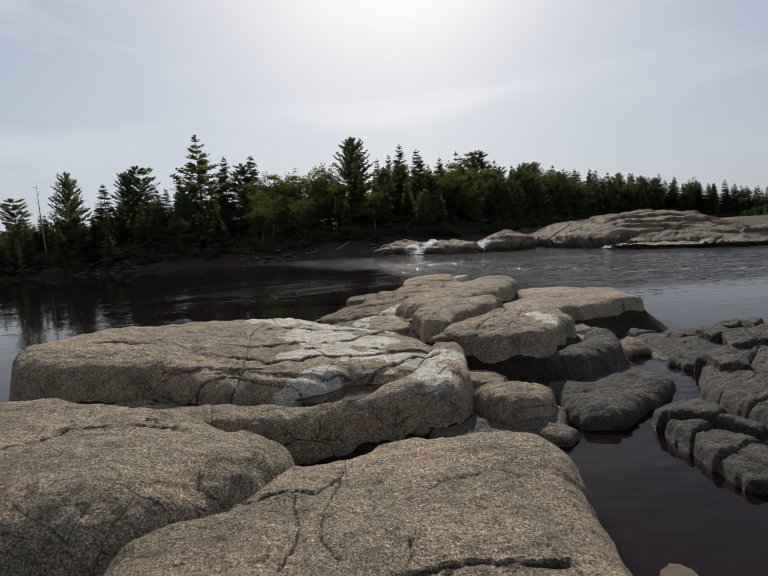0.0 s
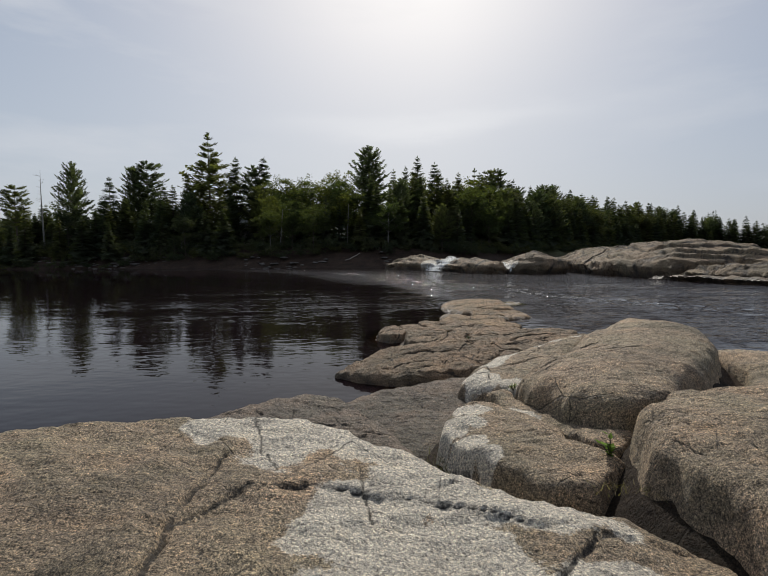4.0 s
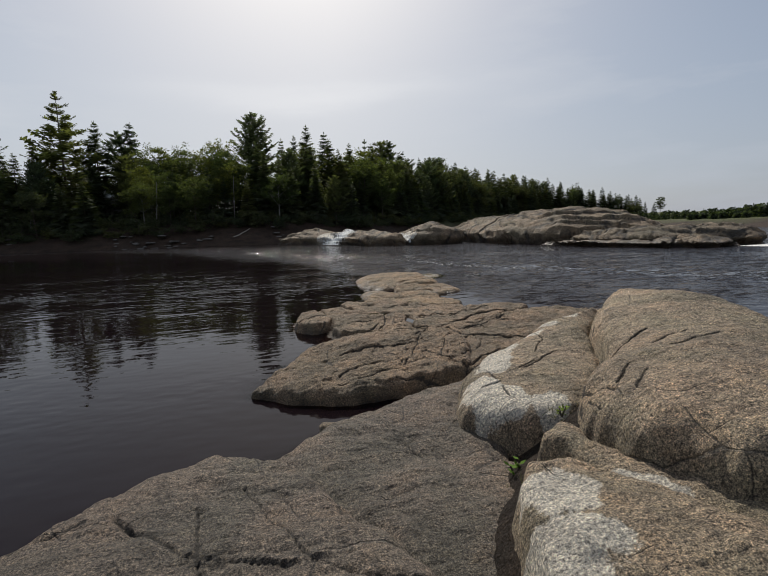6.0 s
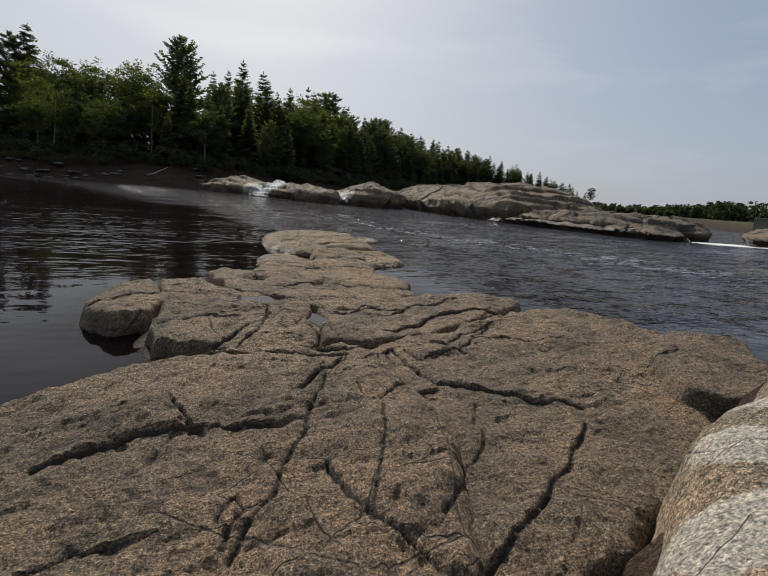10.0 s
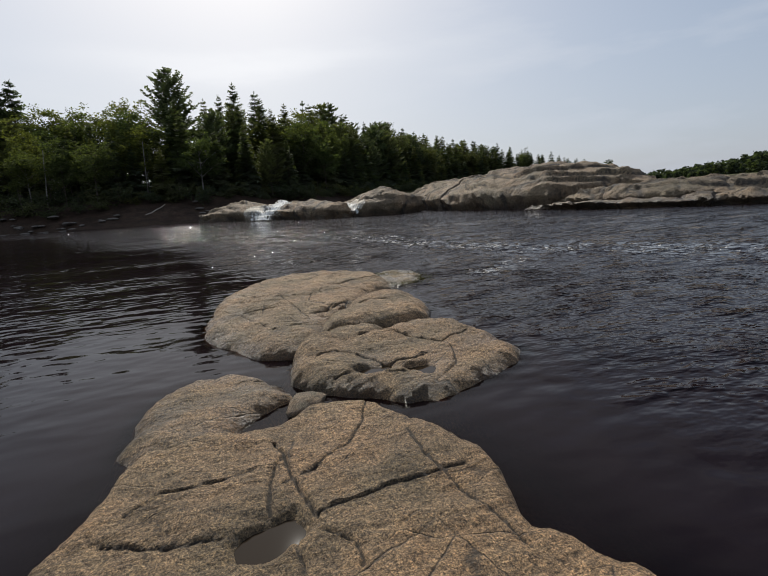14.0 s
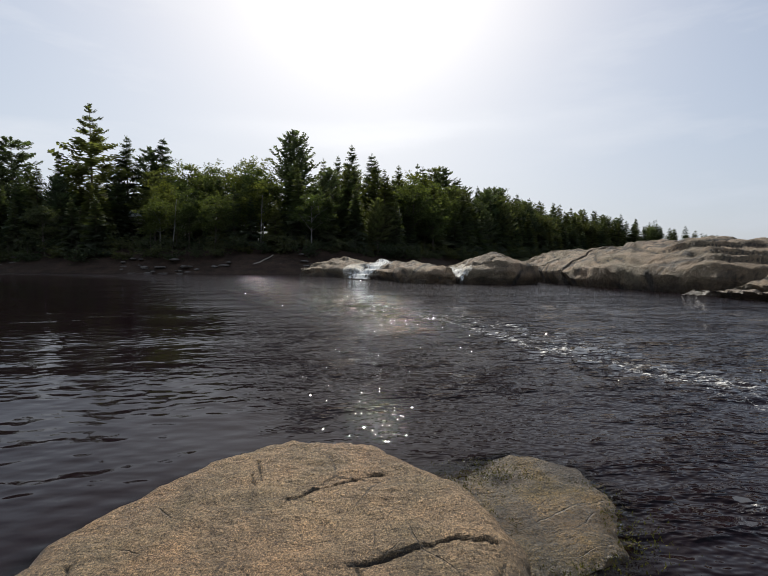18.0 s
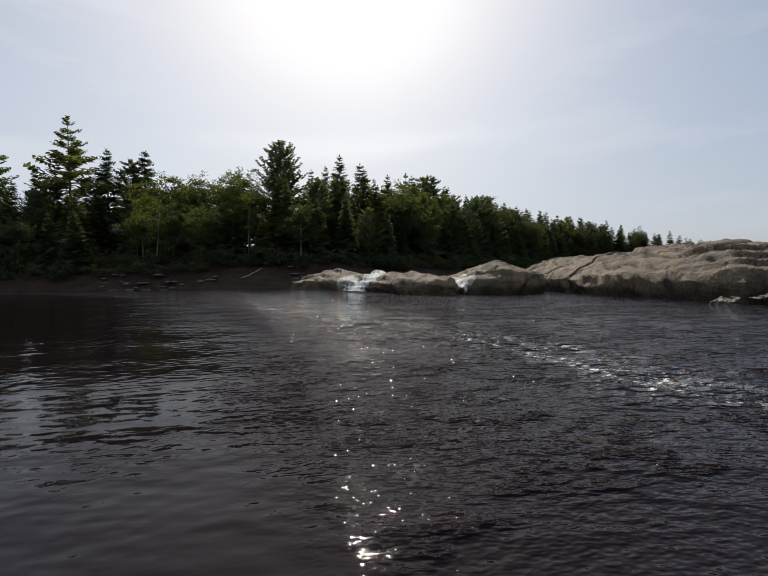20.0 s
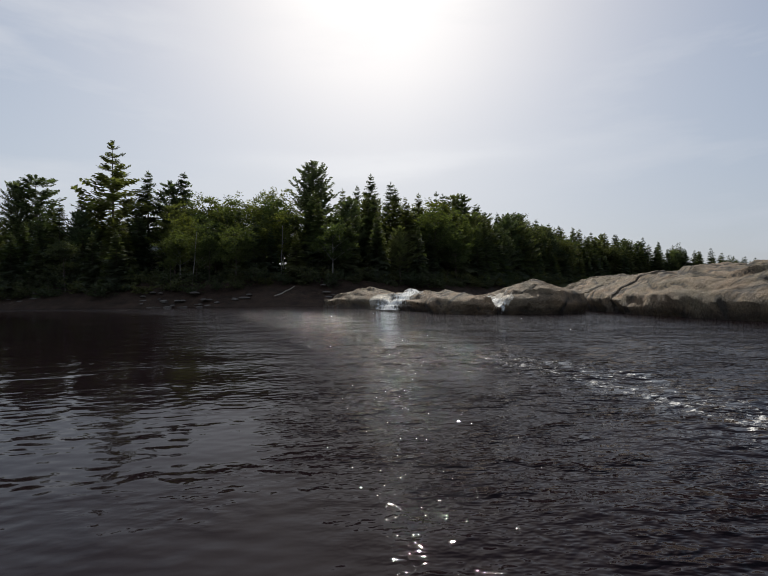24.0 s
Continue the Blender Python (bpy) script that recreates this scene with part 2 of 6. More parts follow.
    for turn, sx, sy, gate_scale in ((20, 1.1, 3.4, 1.4), (75, 1.6, 0.9, 1.1)):
        mp = nt.nodes.new("ShaderNodeMapping")
        mp.inputs["Rotation"].default_value = (0, 0, radians(turn))
        mp.inputs["Scale"].default_value = (sx * scale, sy * scale, 0.6 * scale)
        nt.links.new(warp.outputs["Vector"], mp.inputs["Vector"])
        vo = nt.nodes.new("ShaderNodeTexVoronoi")
        vo.feature = "DISTANCE_TO_EDGE"
        vo.inputs["Scale"].default_value = 1.0
        nt.links.new(mp.outputs["Vector"], vo.inputs["Vector"])
        line = ramp(nt, vo.outputs["Distance"], [(0.3 * hairs, (1, 1, 1)), (hairs, (0, 0, 0))])
        gate = ramp(nt, noise_node(nt, gate_scale * scale, 3, 0.6, co), [(0.50, (0, 0, 0)), (0.60, (1, 1, 1))])
        line = math_node(nt, "MULTIPLY", line, gate)
        hair = line if hair is None else math_node(nt, "MAXIMUM", hair, line)
    hair = math_node(nt, "MULTIPLY", hair, cracks)
    # shade and soil painted dark into the joints; wet band by the water
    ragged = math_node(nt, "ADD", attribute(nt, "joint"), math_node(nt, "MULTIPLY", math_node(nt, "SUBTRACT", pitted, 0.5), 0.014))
    crack_dark = ramp(nt, ragged, [(0.003, (0.94, 0.94, 0.94)), (0.0075, (0, 0, 0))])
    crack_dark = math_node(nt, "MAXIMUM", crack_dark, math_node(nt, "MULTIPLY", hair, 0.85))
    col = mixed(nt, crack_dark, col, (0.030, 0.025, 0.020))
    wet_shade = attribute(nt, "wet_shade")
    # far ridge: shade of the undercut foot, painted as a dark band
    if foot_shade:
        sep = nt.nodes.new("ShaderNodeSeparateXYZ")
        nt.links.new(co, sep.inputs[0])
        level = math_node(nt, "ADD", sep.outputs["Z"], math_node(nt, "MULTIPLY", math_node(nt, "SUBTRACT", patch, 0.5), foot_shade * 1.2))
        wet_shade = ramp(nt, math_node(nt, "DIVIDE", level, 2 * foot_shade), [(0.2, (0.85, 0.85, 0.85)), (0.6, (0, 0, 0))])
    col = mixed(nt, math_node(nt, "MULTIPLY", wet_shade, 0.92), col, mixed(nt, 1.0, col, (0.24, 0.18, 0.12), "MULTIPLY"))
    nt.links.new(col, bsdf.inputs["Base Color"])
    rough = nt.nodes.new("ShaderNodeMapRange")
    rough.inputs["To Min"].default_value = 0.82
    rough.inputs["To Max"].default_value = 0.30
    nt.links.new(wet_shade, rough.inputs["Value"])
    nt.links.new(rough.outputs["Result"], bsdf.inputs["Roughness"])
    flat = nt.nodes.new("ShaderNodeMapping")
    flat.inputs["Rotation"].default_value = (0, 0, radians(38))
    flat.inputs["Scale"].default_value = (3.0, 13.0, 8.0)
    nt.links.new(co, flat.inputs["Vector"])
    flake = noise_node(nt, 1.0 * scale, 6, 0.7, flat.outputs["Vector"])
    relief = math_node(nt, "ADD", math_node(nt, "MULTIPLY", fine, 0.9), math_node(nt, "MULTIPLY", lump, 2.0))
    relief = math_node(nt, "ADD", relief, math_node(nt, "MULTIPLY", noise_node(nt, 5 * scale, 8, 0.68, co), 2.4))
    relief = math_node(nt, "ADD", relief, math_node(nt, "MULTIPLY", flake, 2.2))
    relief = math_node(nt, "SUBTRACT", relief, math_node(nt, "MULTIPLY", hair, 0.8))
    b = nt.nodes.new("ShaderNodeBump")
    b.inputs["Strength"].default_value = min(1.0, bump * 1.6)
    b.inputs["Distance"].default_value = 0.034 / scale
    nt.links.new(relief, b.inputs["Height"])
    nt.links.new(b.outputs["Normal"], bsdf.inputs["Normal"])
    return m


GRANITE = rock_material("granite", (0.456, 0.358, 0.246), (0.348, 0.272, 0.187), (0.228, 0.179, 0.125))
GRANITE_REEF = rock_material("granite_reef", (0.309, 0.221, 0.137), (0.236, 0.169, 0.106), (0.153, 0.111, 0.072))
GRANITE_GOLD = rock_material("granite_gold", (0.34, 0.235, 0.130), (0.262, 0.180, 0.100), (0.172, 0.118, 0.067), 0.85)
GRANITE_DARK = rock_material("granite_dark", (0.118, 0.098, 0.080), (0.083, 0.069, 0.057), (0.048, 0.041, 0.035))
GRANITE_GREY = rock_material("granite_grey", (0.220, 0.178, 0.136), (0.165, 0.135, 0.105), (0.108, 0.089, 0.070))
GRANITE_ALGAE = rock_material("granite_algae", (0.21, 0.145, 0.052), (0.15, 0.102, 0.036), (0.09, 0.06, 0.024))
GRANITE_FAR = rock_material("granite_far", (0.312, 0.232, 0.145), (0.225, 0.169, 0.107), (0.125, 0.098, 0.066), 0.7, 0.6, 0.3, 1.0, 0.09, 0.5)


def plain(name, color, rough=0.7, vary=0.35, scale=6.0, bump=0.3, metallic=0.0, per_object=False):
    m, nt, bsdf, out = material(name)
    co = nt.nodes.new("ShaderNodeTexCoord").outputs["Object"]
    n = noise_node(nt, scale, 5, 0.6, co)
    lo, hi = [c * (1 - vary) for c in color], [min(1, c * (1 + vary)) for c in color]
    col = ramp(nt, n, [(0.3, tuple(lo)), (0.7, tuple(hi))])
    if per_object:
        rnd = nt.nodes.new("ShaderNodeObjectInfo").outputs["Random"]
        col = mixed(nt, 0.8, col, ramp(nt, rnd, [(0.0, (0.6, 0.65, 0.7)), (0.5, (1, 1, 1)), (1.0, (1.35, 1.25, 0.95))]), "MULTIPLY")
    nt.links.new(col, bsdf.inputs["Base Color"])
    bsdf.inputs["Roughness"].default_value = rough
    bsdf.inputs["Metallic"].default_value = metallic
    if bump:
        b = nt.nodes.new("ShaderNodeBump")
        b.inputs["Strength"].default_value = min(1.0, bump * 1.5)
        b.inputs["Distance"].default_value = 0.05
        nt.links.new(noise_node(nt, scale * 4, 4, 0.6, co), b.inputs["Height"])
        nt.links.new(b.outputs["Normal"], bsdf.inputs["Normal"])
    return m


def leaf_material(name, color, through):
    m, nt, bsdf, out = material(name)
    rnd = nt.nodes.new("ShaderNodeObjectInfo").outputs["Random"]
    isl = nt.nodes.new("ShaderNodeNewGeometry").outputs["Random Per Island"]
    col = ramp(nt, isl, [(0.0, tuple(c * 0.55 for c in color)), (0.6, color), (1.0, tuple(min(1, c * 1.5) for c in color))])
    col = mixed(nt, 0.7, col, ramp(nt, rnd, [(0.0, (0.6, 0.72, 0.8)), (0.5, (1, 1, 1)), (1.0, (1.5, 1.3, 0.8))]), "MULTIPLY")
    nt.links.new(col, bsdf.inputs["Base Color"])
    bsdf.inputs["Roughness"].default_value = 0.85
    bsdf.inputs["Specular IOR Level"].default_value = 0.08
    tr = nt.nodes.new("ShaderNodeBsdfTranslucent")
    nt.links.new(mixed(nt, 1.0, col, (1.3, 1.5, 0.6), "MULTIPLY"), tr.inputs["Color"])
    mx = nt.nodes.new("ShaderNodeMixShader")
    mx.inputs[0].default_value = through
    nt.links.new(bsdf.outputs[0], mx.inputs[1])
    nt.links.new(tr.outputs[0], mx.inputs[2])
    nt.links.new(mx.outputs[0], out.inputs["Surface"])
    return m


NEEDLES = leaf_material("needles", (0.092, 0.102, 0.064), 0.36)
NEEDLES_PINE = leaf_material("needles_pine", (0.096, 0.106, 0.068), 0.36)
LEAVES = leaf_material("leaves", (0.088, 0.098, 0.042), 0.45)
LEAVES_DARK = leaf_material("leaves_dark", (0.072, 0.079, 0.046), 0.34)
BARK = plain("bark", (0.085, 0.065, 0.05), 0.9, 0.4, 9.0, 0.6)
BARK_PALE = plain("bark_pale", (0.20, 0.185, 0.165), 0.85, 0.35, 7.0, 0.4)
CONCRETE = plain("concrete", (0.18, 0.18, 0.12), 0.9, 0.3, 0.4, 0.3)
ROOF = plain("roof_metal", (0.75, 0.75, 0.74), 0.4, 0.08, 1.0, 0.0)
HOUSE_WALL = plain("house_wall", (0.35, 0.32, 0.28), 0.8, 0.15, 1.0, 0.1)
DRIFTWOOD = plain("driftwood", (0.36, 0.32, 0.27), 0.85, 0.35, 14.0, 0.5)
PLANT = leaf_material("plant", (0.13, 0.20, 0.035), 0.35)
MOSS = leaf_material("algae", (0.10, 0.09, 0.02), 0.1)
GRASS_DRY = leaf_material("grass_dry", (0.20, 0.165, 0.10), 0.2)


def water_material():
    m, nt, bsdf, out = material("river_water")
    co = nt.nodes.new("ShaderNodeTexCoord").outputs["Object"]
    flow, foam_glint, deep, rapid = (attribute(nt, n) for n in ("flow", "foam_glint", "deep", "rapid"))
    bsdf.inputs["Base Color"].default_value = (0.0085, 0.005, 0.0065, 1)
    bsdf.inputs["IOR"].default_value = 1.17
    mp = nt.nodes.new("ShaderNodeMapping")
    mp.inputs["Rotation"].default_value = (0, 0, radians(18))
    mp.inputs["Scale"].default_value = (0.75, 1.25, 1.0)
    nt.links.new(co, mp.inputs["Vector"])
    vec = mp.outputs["Vector"]
    # waves of four lengths, their heights in metres
    h = None
    for scale, height, detail in ((0.7, 0.12, 1), (2.4, 0.085, 1), (6.5, 0.046, 0), (17.0, 0.005, 0)):
        term = math_node(nt, "MULTIPLY", noise_node(nt, scale, detail, 0.5, vec), height)
        h = term if h is None else math_node(nt, "ADD", h, term)
    # gusts and slicks: the ripples come and go
    gust = ramp(nt, noise_node(nt, 0.24, 4, 0.6, vec), [(0.38, (0.35, 0.35, 0.35)), (0.58, (1.25, 1.25, 1.25))])
    h = math_node(nt, "MULTIPLY", h, math_node(nt, "MULTIPLY", gust, flow))
    # steep broken waves in the far current
    wild = math_node(nt, "ADD", math_node(nt, "MULTIPLY", noise_node(nt, 0.30, 2, 0.5, vec), 0.60), math_node(nt, "MULTIPLY", noise_node(nt, 1.7, 3, 0.55, vec), 0.24))
    wild = math_node(nt, "ADD", wild, math_node(nt, "MULTIPLY", noise_node(nt, 6.0, 1, 0.5, vec), 0.06))
    h = math_node(nt, "ADD", h, math_node(nt, "MULTIPLY", wild, rapid))
    nt.links.new(math_node(nt, "ADD", math_node(nt, "MULTIPLY", rapid, 0.05), 0.016), bsdf.inputs["Roughness"])
    # strings of small steep ripples where two currents meet
    seam = math_node(nt, "ABSOLUTE", math_node(nt, "SUBTRACT", noise_node(nt, 0.42, 4, 0.62, vec), 0.5))
    seam = ramp(nt, seam, [(0.012, (1, 1, 1)), (0.055, (0, 0, 0))])
    gate = ramp(nt, flow, [(0.22, (0, 0, 0)), (0.45, (1, 1, 1))])
    broken = ramp(nt, noise_node(nt, 2.6, 2, 0.6, vec), [(0.44, (0, 0, 0)), (0.60, (1, 1, 1))])
    steep = math_node(nt, "ADD", math_node(nt, "MULTIPLY", noise_node(nt, 9.0, 1, 0.5, vec), 0.12), math_node(nt, "MULTIPLY", noise_node(nt, 26.0, 0, 0.5, vec), 0.034))
    steep = math_node(nt, "MULTIPLY", steep, math_node(nt, "ADD", math_node(nt, "MULTIPLY", math_node(nt, "MULTIPLY", seam, broken), 0.55), 0.20))
    h = math_node(nt, "ADD", h, math_node(nt, "MULTIPLY", steep, gate))
    b = nt.nodes.new("ShaderNodeBump")
    b.inputs["Strength"].default_value = 1.0
    b.inputs["Distance"].default_value = 1.0
    nt.links.new(h, b.inputs["Height"])
    nt.links.new(b.outputs["Normal"], bsdf.inputs["Normal"])
    # brown shallows let the bed show through
    clear = nt.nodes.new("ShaderNodeBsdfTransparent")
    clear.inputs["Color"].default_value = (0.30, 0.17, 0.10, 1)
    gl = nt.nodes.new("ShaderNodeBsdfGlossy")
    gl.inputs["Roughness"].default_value = 0.04
    nt.links.new(b.outputs["Normal"], gl.inputs["Normal"])
    fr = nt.nodes.new("ShaderNodeFresnel")
    fr.inputs["IOR"].default_value = 1.17
    nt.links.new(b.outputs["Normal"], fr.inputs["Normal"])
    shallow = nt.nodes.new("ShaderNodeMixShader")
    nt.links.new(fr.outputs[0], shallow.inputs[0])
    nt.links.new(clear.outputs[0], shallow.inputs[1])
    nt.links.new(gl.outputs[0], shallow.inputs[2])
    mx = nt.nodes.new("ShaderNodeMixShader")
    nt.links.new(deep, mx.inputs[0])
    nt.links.new(shallow.outputs[0], mx.inputs[1])
    nt.links.new(bsdf.outputs[0], mx.inputs[2])
    # broken foam, and the far shore's glitter painted white with it
    bub = noise_node(nt, 7.0, 8, 0.82, vec)
    fleck = math_node(nt, "ADD", bub, math_node(nt, "MULTIPLY", math_node(nt, "SUBTRACT", foam_glint, 0.5), 0.45))
    cover = ramp(nt, fleck, [(0.62, (0, 0, 0)), (0.70, (0.95, 0.95, 0.95))])
    cover = math_node(nt, "MULTIPLY", cover, math_node(nt, "GREATER_THAN", foam_glint, 0.02))
    white = nt.nodes.new("ShaderNodeBsdfDiffuse")
    white.inputs["Color"].default_value = (0.85, 0.83, 0.78, 1)
    nt.links.new(b.outputs["Normal"], white.inputs["Normal"])
    fin = nt.nodes.new("ShaderNodeMixShader")
    nt.links.new(cover, fin.inputs[0])
    nt.links.new(mx.outputs[0], fin.inputs[1])
    nt.links.new(white.outputs[0], fin.inputs[2])
    nt.links.new(fin.outputs[0], out.inputs["Surface"])
    return m


WATER = water_material()

# ---------------------------------------------------------------- rock slabs: plan outlines in metres
# name, material, outline, top height, slope x, slope y, dome, edge radius, joint angle, joint length, joint width, white patches
SLABS = []


CRACKS = []


def crack(width, *pts):
    """A joint seen in the rock, drawn over the plan; it splits every slab that it crosses."""
    CRACKS.append((width, list(pts), (min(p[0] for p in pts), max(p[0] for p in pts), min(p[1] for p in pts), max(p[1] for p in pts))))


def slab(name, mat, outline, z, gx=0.0, gy=0.0, dome=0.06, edge=0.22, angle=35, jl=1.3, jw=0.45, white=(), res=0.018, rough=1.0, label="", dips=(), jd=0.05, ledge=0.021):
    xs, ys = [p[0] for p in outline], [p[1] for p in outline]
    SLABS.append(dict(name=name, mat=mat, outline=outline, z=z, gx=gx, gy=gy, dome=dome, edge=edge, angle=angle, jl=jl, jw=jw,
                      white=white, ledge=ledge, res=res, rough=rough, label=label, dips=dips, jd=jd,
                      cx=sum(xs) / len(xs), cy=sum(ys) / len(ys), box=(min(xs), max(xs), min(ys), max(ys))))


TAN = "tan jointed granite slab"
# start of the outcrop
slab("rock_dome", GRANITE, [(-1.6, -2.4), (-1.78, 0.4), (-1.72, 1.65), (-1.45, 2.08), (-1.17, 2.41), (-0.94, 2.6), (-0.61, 2.5), (-0.03, 2.74), (0.5, 2.85), (0.82, 2.64), (0.9, 2.26), (0.8, 1.68), (0.72, 1.2), (0.68, -2.4)],
     0.60, dome=0.14, edge=0.6, angle=60, jl=2.6, jw=1.1, jd=0.02, res=0.019, label="rounded tan granite dome with fine cracks")
slab("rock_slab", GRANITE, [(-3.7, 4.72), (-4.4, 4.85), (-4.75, 5.3), (-4.6, 6.4), (-3.3, 7.3), (-2.5, 7.65), (-1.8, 7.64), (-1.4, 7.58), (-0.98, 7.36), (-0.8, 7.12), (-0.62, 6.92), (-0.2, 6.8), (0.1, 6.7), (0.45, 6.45), (0.68, 5.8), (0.55, 5.3), (0.26, 4.88), (-0.05, 4.52), (-0.25, 4.52), (-0.6, 4.58), (-0.9, 4.36), (-1.2, 4.28), (-1.46, 4.29), (-2.05, 4.42), (-2.41, 4.55), (-2.81, 4.7)],
     0.74, -0.10, 0.02, dome=0.1, edge=0.5, ledge=0.036, angle=8, jl=2.2, jw=0.42, res=0.021,
     white=[(-1.45, 7.5, 0.3), (-1.2, 6.5, 0.42), (-1.25, 5.85, 0.3), (-0.8, 6.1, 0.36), (-0.5, 5.9, 0.36), (-0.15, 6.0, 0.3), (-1.2, 5.1, 0.26), (-0.75, 5.3, 0.36), (-0.4, 5.2, 0.3), (-1.1, 4.25, 0.24), (-0.85, 4.35, 0.24), (0.05, 5.1, 0.3), (-0.9, 6.9, 0.4), (-2.2, 7.45, 0.3), (-1.8, 7.35, 0.4), (-1.0, 7.3, 0.5), (-0.4, 6.8, 0.4)], label="broad pale-crusted granite slab split by long cracks")
slab("rock_slab", GRANITE, [(-4.2, 4.76), (-3.3, 4.66), (-2.81, 4.52), (-2.4, 4.38), (-2.0, 4.25), (-1.46, 4.13), (-1.15, 4.07), (-0.8, 4.0), (-0.5, 3.98), (-0.32, 4.14), (-0.15, 4.36), (0.1, 4.6), (0.52, 5.35), (0.8, 5.35), (0.7, 4.5), (0.48, 4.12), (0.1, 4.06), (-0.36, 3.92), (-0.75, 3.84), (-1.1, 3.8), (-1.5, 3.75), (-2.5, 3.8), (-3.3, 4.0), (-4.2, 4.1)],
     0.52, 0.03, 0.10, dome=0.08, edge=0.45, angle=50, jl=1.3, jw=0.7, white=[(0.3, 4.4, 0.3), (0.5, 4.9, 0.25)], label="grey granite lobes below a slab", res=0.018)
slab("rock_slab", GRANITE, [(-4.8, 3.9), (-3.4, 3.9), (-2.5, 3.5), (-1.68, 2.95), (-1.22, 2.7), (-0.98, 2.42), (-1.1, 2.05), (-1.35, 1.85), (-1.85, 1.62), (-2.7, 1.75), (-4.9, 2.3)],
     0.82, dome=0.14, edge=0.6, angle=-20, jl=1.6, jw=0.7, label=TAN, res=0.022)
slab("rock_slab", GRANITE_DARK, [(-4.9, 2.05), (-2.8, 1.55), (-2.0, 1.42), (-1.88, 0.6), (-1.8, -2.4), (-6, -2.4)], 0.5, label="low dark granite slab", res=0.04)
slab("rock_slab", GRANITE, [(0.98, 5.42), (0.74, 5.75), (0.85, 6.1), (1.25, 6.5), (1.75, 6.95), (2.3, 7.05), (2.65, 6.5), (2.6, 6.05), (2.25, 5.62), (1.95, 5.32), (1.62, 5.2), (1.3, 5.26)],
     0.78, 0.0, 0.02, dome=0.10, edge=0.24, angle=60, jl=2.6, jw=1.2, jd=0.02, white=[(2.08, 6.15, 0.14), (2.2, 5.9, 0.15), (2.18, 5.68, 0.12)], label="tan granite block with a white-stained edge")
slab("rock_boulder", GRANITE, [(0.74, 4.86), (0.85, 5.1), (1.08, 5.0), (1.22, 4.8), (1.08, 4.64), (0.82, 4.68)], 0.36, dome=0.05, edge=0.12, jl=0.8, jw=0.4, label="angular tan rock wedged in a gap")
slab("rock_slab", GRANITE_GREY, [(1.3, 4.6), (1.32, 4.95), (1.7, 5.0), (1.74, 4.75), (1.6, 4.56)], 0.17, dome=0.04, edge=0.1, jl=0.8, jw=0.4, label="low grey ledge between boulders")
slab("rock_boulder", GRANITE_DARK, [(1.95, 5.1), (2.4, 5.4), (2.85, 5.8), (3.0, 6.2), (3.22, 6.1), (3.18, 5.75), (2.8, 5.3), (2.3, 4.98)], 0.48, dome=0.12, edge=0.25, jl=2.5, jw=1.2, label="rounded dark grey boulder")
slab("rock_boulder", GRANITE_DARK, [(1.77, 5.02), (2.17, 4.9), (2.75, 5.3), (3.1, 5.35), (3.24, 5.05), (3.3, 4.82), (3.15, 4.62), (2.63, 4.24), (2.12, 3.88), (1.84, 3.92), (1.78, 4.2), (1.86, 4.54)], 0.16, dome=0.12, edge=0.32, jl=2.5, jw=1.2, label="smooth dark boulder standing in a pool")
slab("rock_boulder", GRANITE, [(0.82, 4.4), (1.06, 4.48), (1.5, 4.4), (1.58, 4.22), (1.5, 4.06), (1.14, 3.96), (0.9, 4.16)], 0.34, dome=0.12, edge=0.22, jl=2.0, jw=1.0, label="small rounded tan boulder")
slab("rock_slab", GRANITE_GREY, [(0.25, 4.1), (0.5, 4.24), (0.79, 4.45), (1.62, 4.18), (1.52, 3.85), (1.6, 3.7), (1.48, 3.58), (1.24, 3.76), (0.82, 3.8), (0.5, 3.74), (0.3, 3.8)], 0.12, dome=0.06, edge=0.16, jl=0.9, jw=0.5, label="low broken granite ledge")
slab("rock_slab", GRANITE_DARK, [(2.56, 3.82), (2.75, 3.98), (2.96, 3.92), (2.95, 3.5), (3.05, 3.0), (2.9, 2.5), (2.5, 2.6), (2.46, 3.0), (2.5, 3.4)], 0.14, dome=0.05, edge=0.15, jl=0.5, jw=0.3, jd=0.16, rough=1.2, label="grey broken rock at the pool")
slab("rock_slab", GRANITE_DARK, [(3.45, 4.3), (3.85, 4.85), (4.8, 4.9), (6.0, 3.4), (6.0, 1.5), (3.6, 1.6), (3.3, 2.4), (3.2, 3.0), (3.3, 3.8)], 0.22, dome=0.1, edge=0.2, jl=0.8, jw=0.42, jd=0.22, rough=1.4, label="grey fractured bedrock by the pool")
slab("rock_slab", GRANITE_DARK, [(4.35, 7.74), (4.74, 7.25), (5.92, 7.3), (7.5, 7.5), (7.2, 5.4), (5.49, 4.95), (4.25, 4.95), (4.0, 5.7), (4.05, 6.9)], 0.12, dome=0.06, edge=0.18, jl=0.8, jw=0.4, jd=0.15, rough=1.2, label="low grey reef at the river's edge")
slab("rock_slab", GRANITE_DARK, [(1.8, 1.1), (2.15, 1.4), (3.1, 1.25), (3.4, -2.0), (2.2, -2.0), (1.75, 0.6)], 0.22, dome=0.08, edge=0.2, jl=0.7, jw=0.4, jd=0.2, rough=1.3, label="grey rock beside the dome")
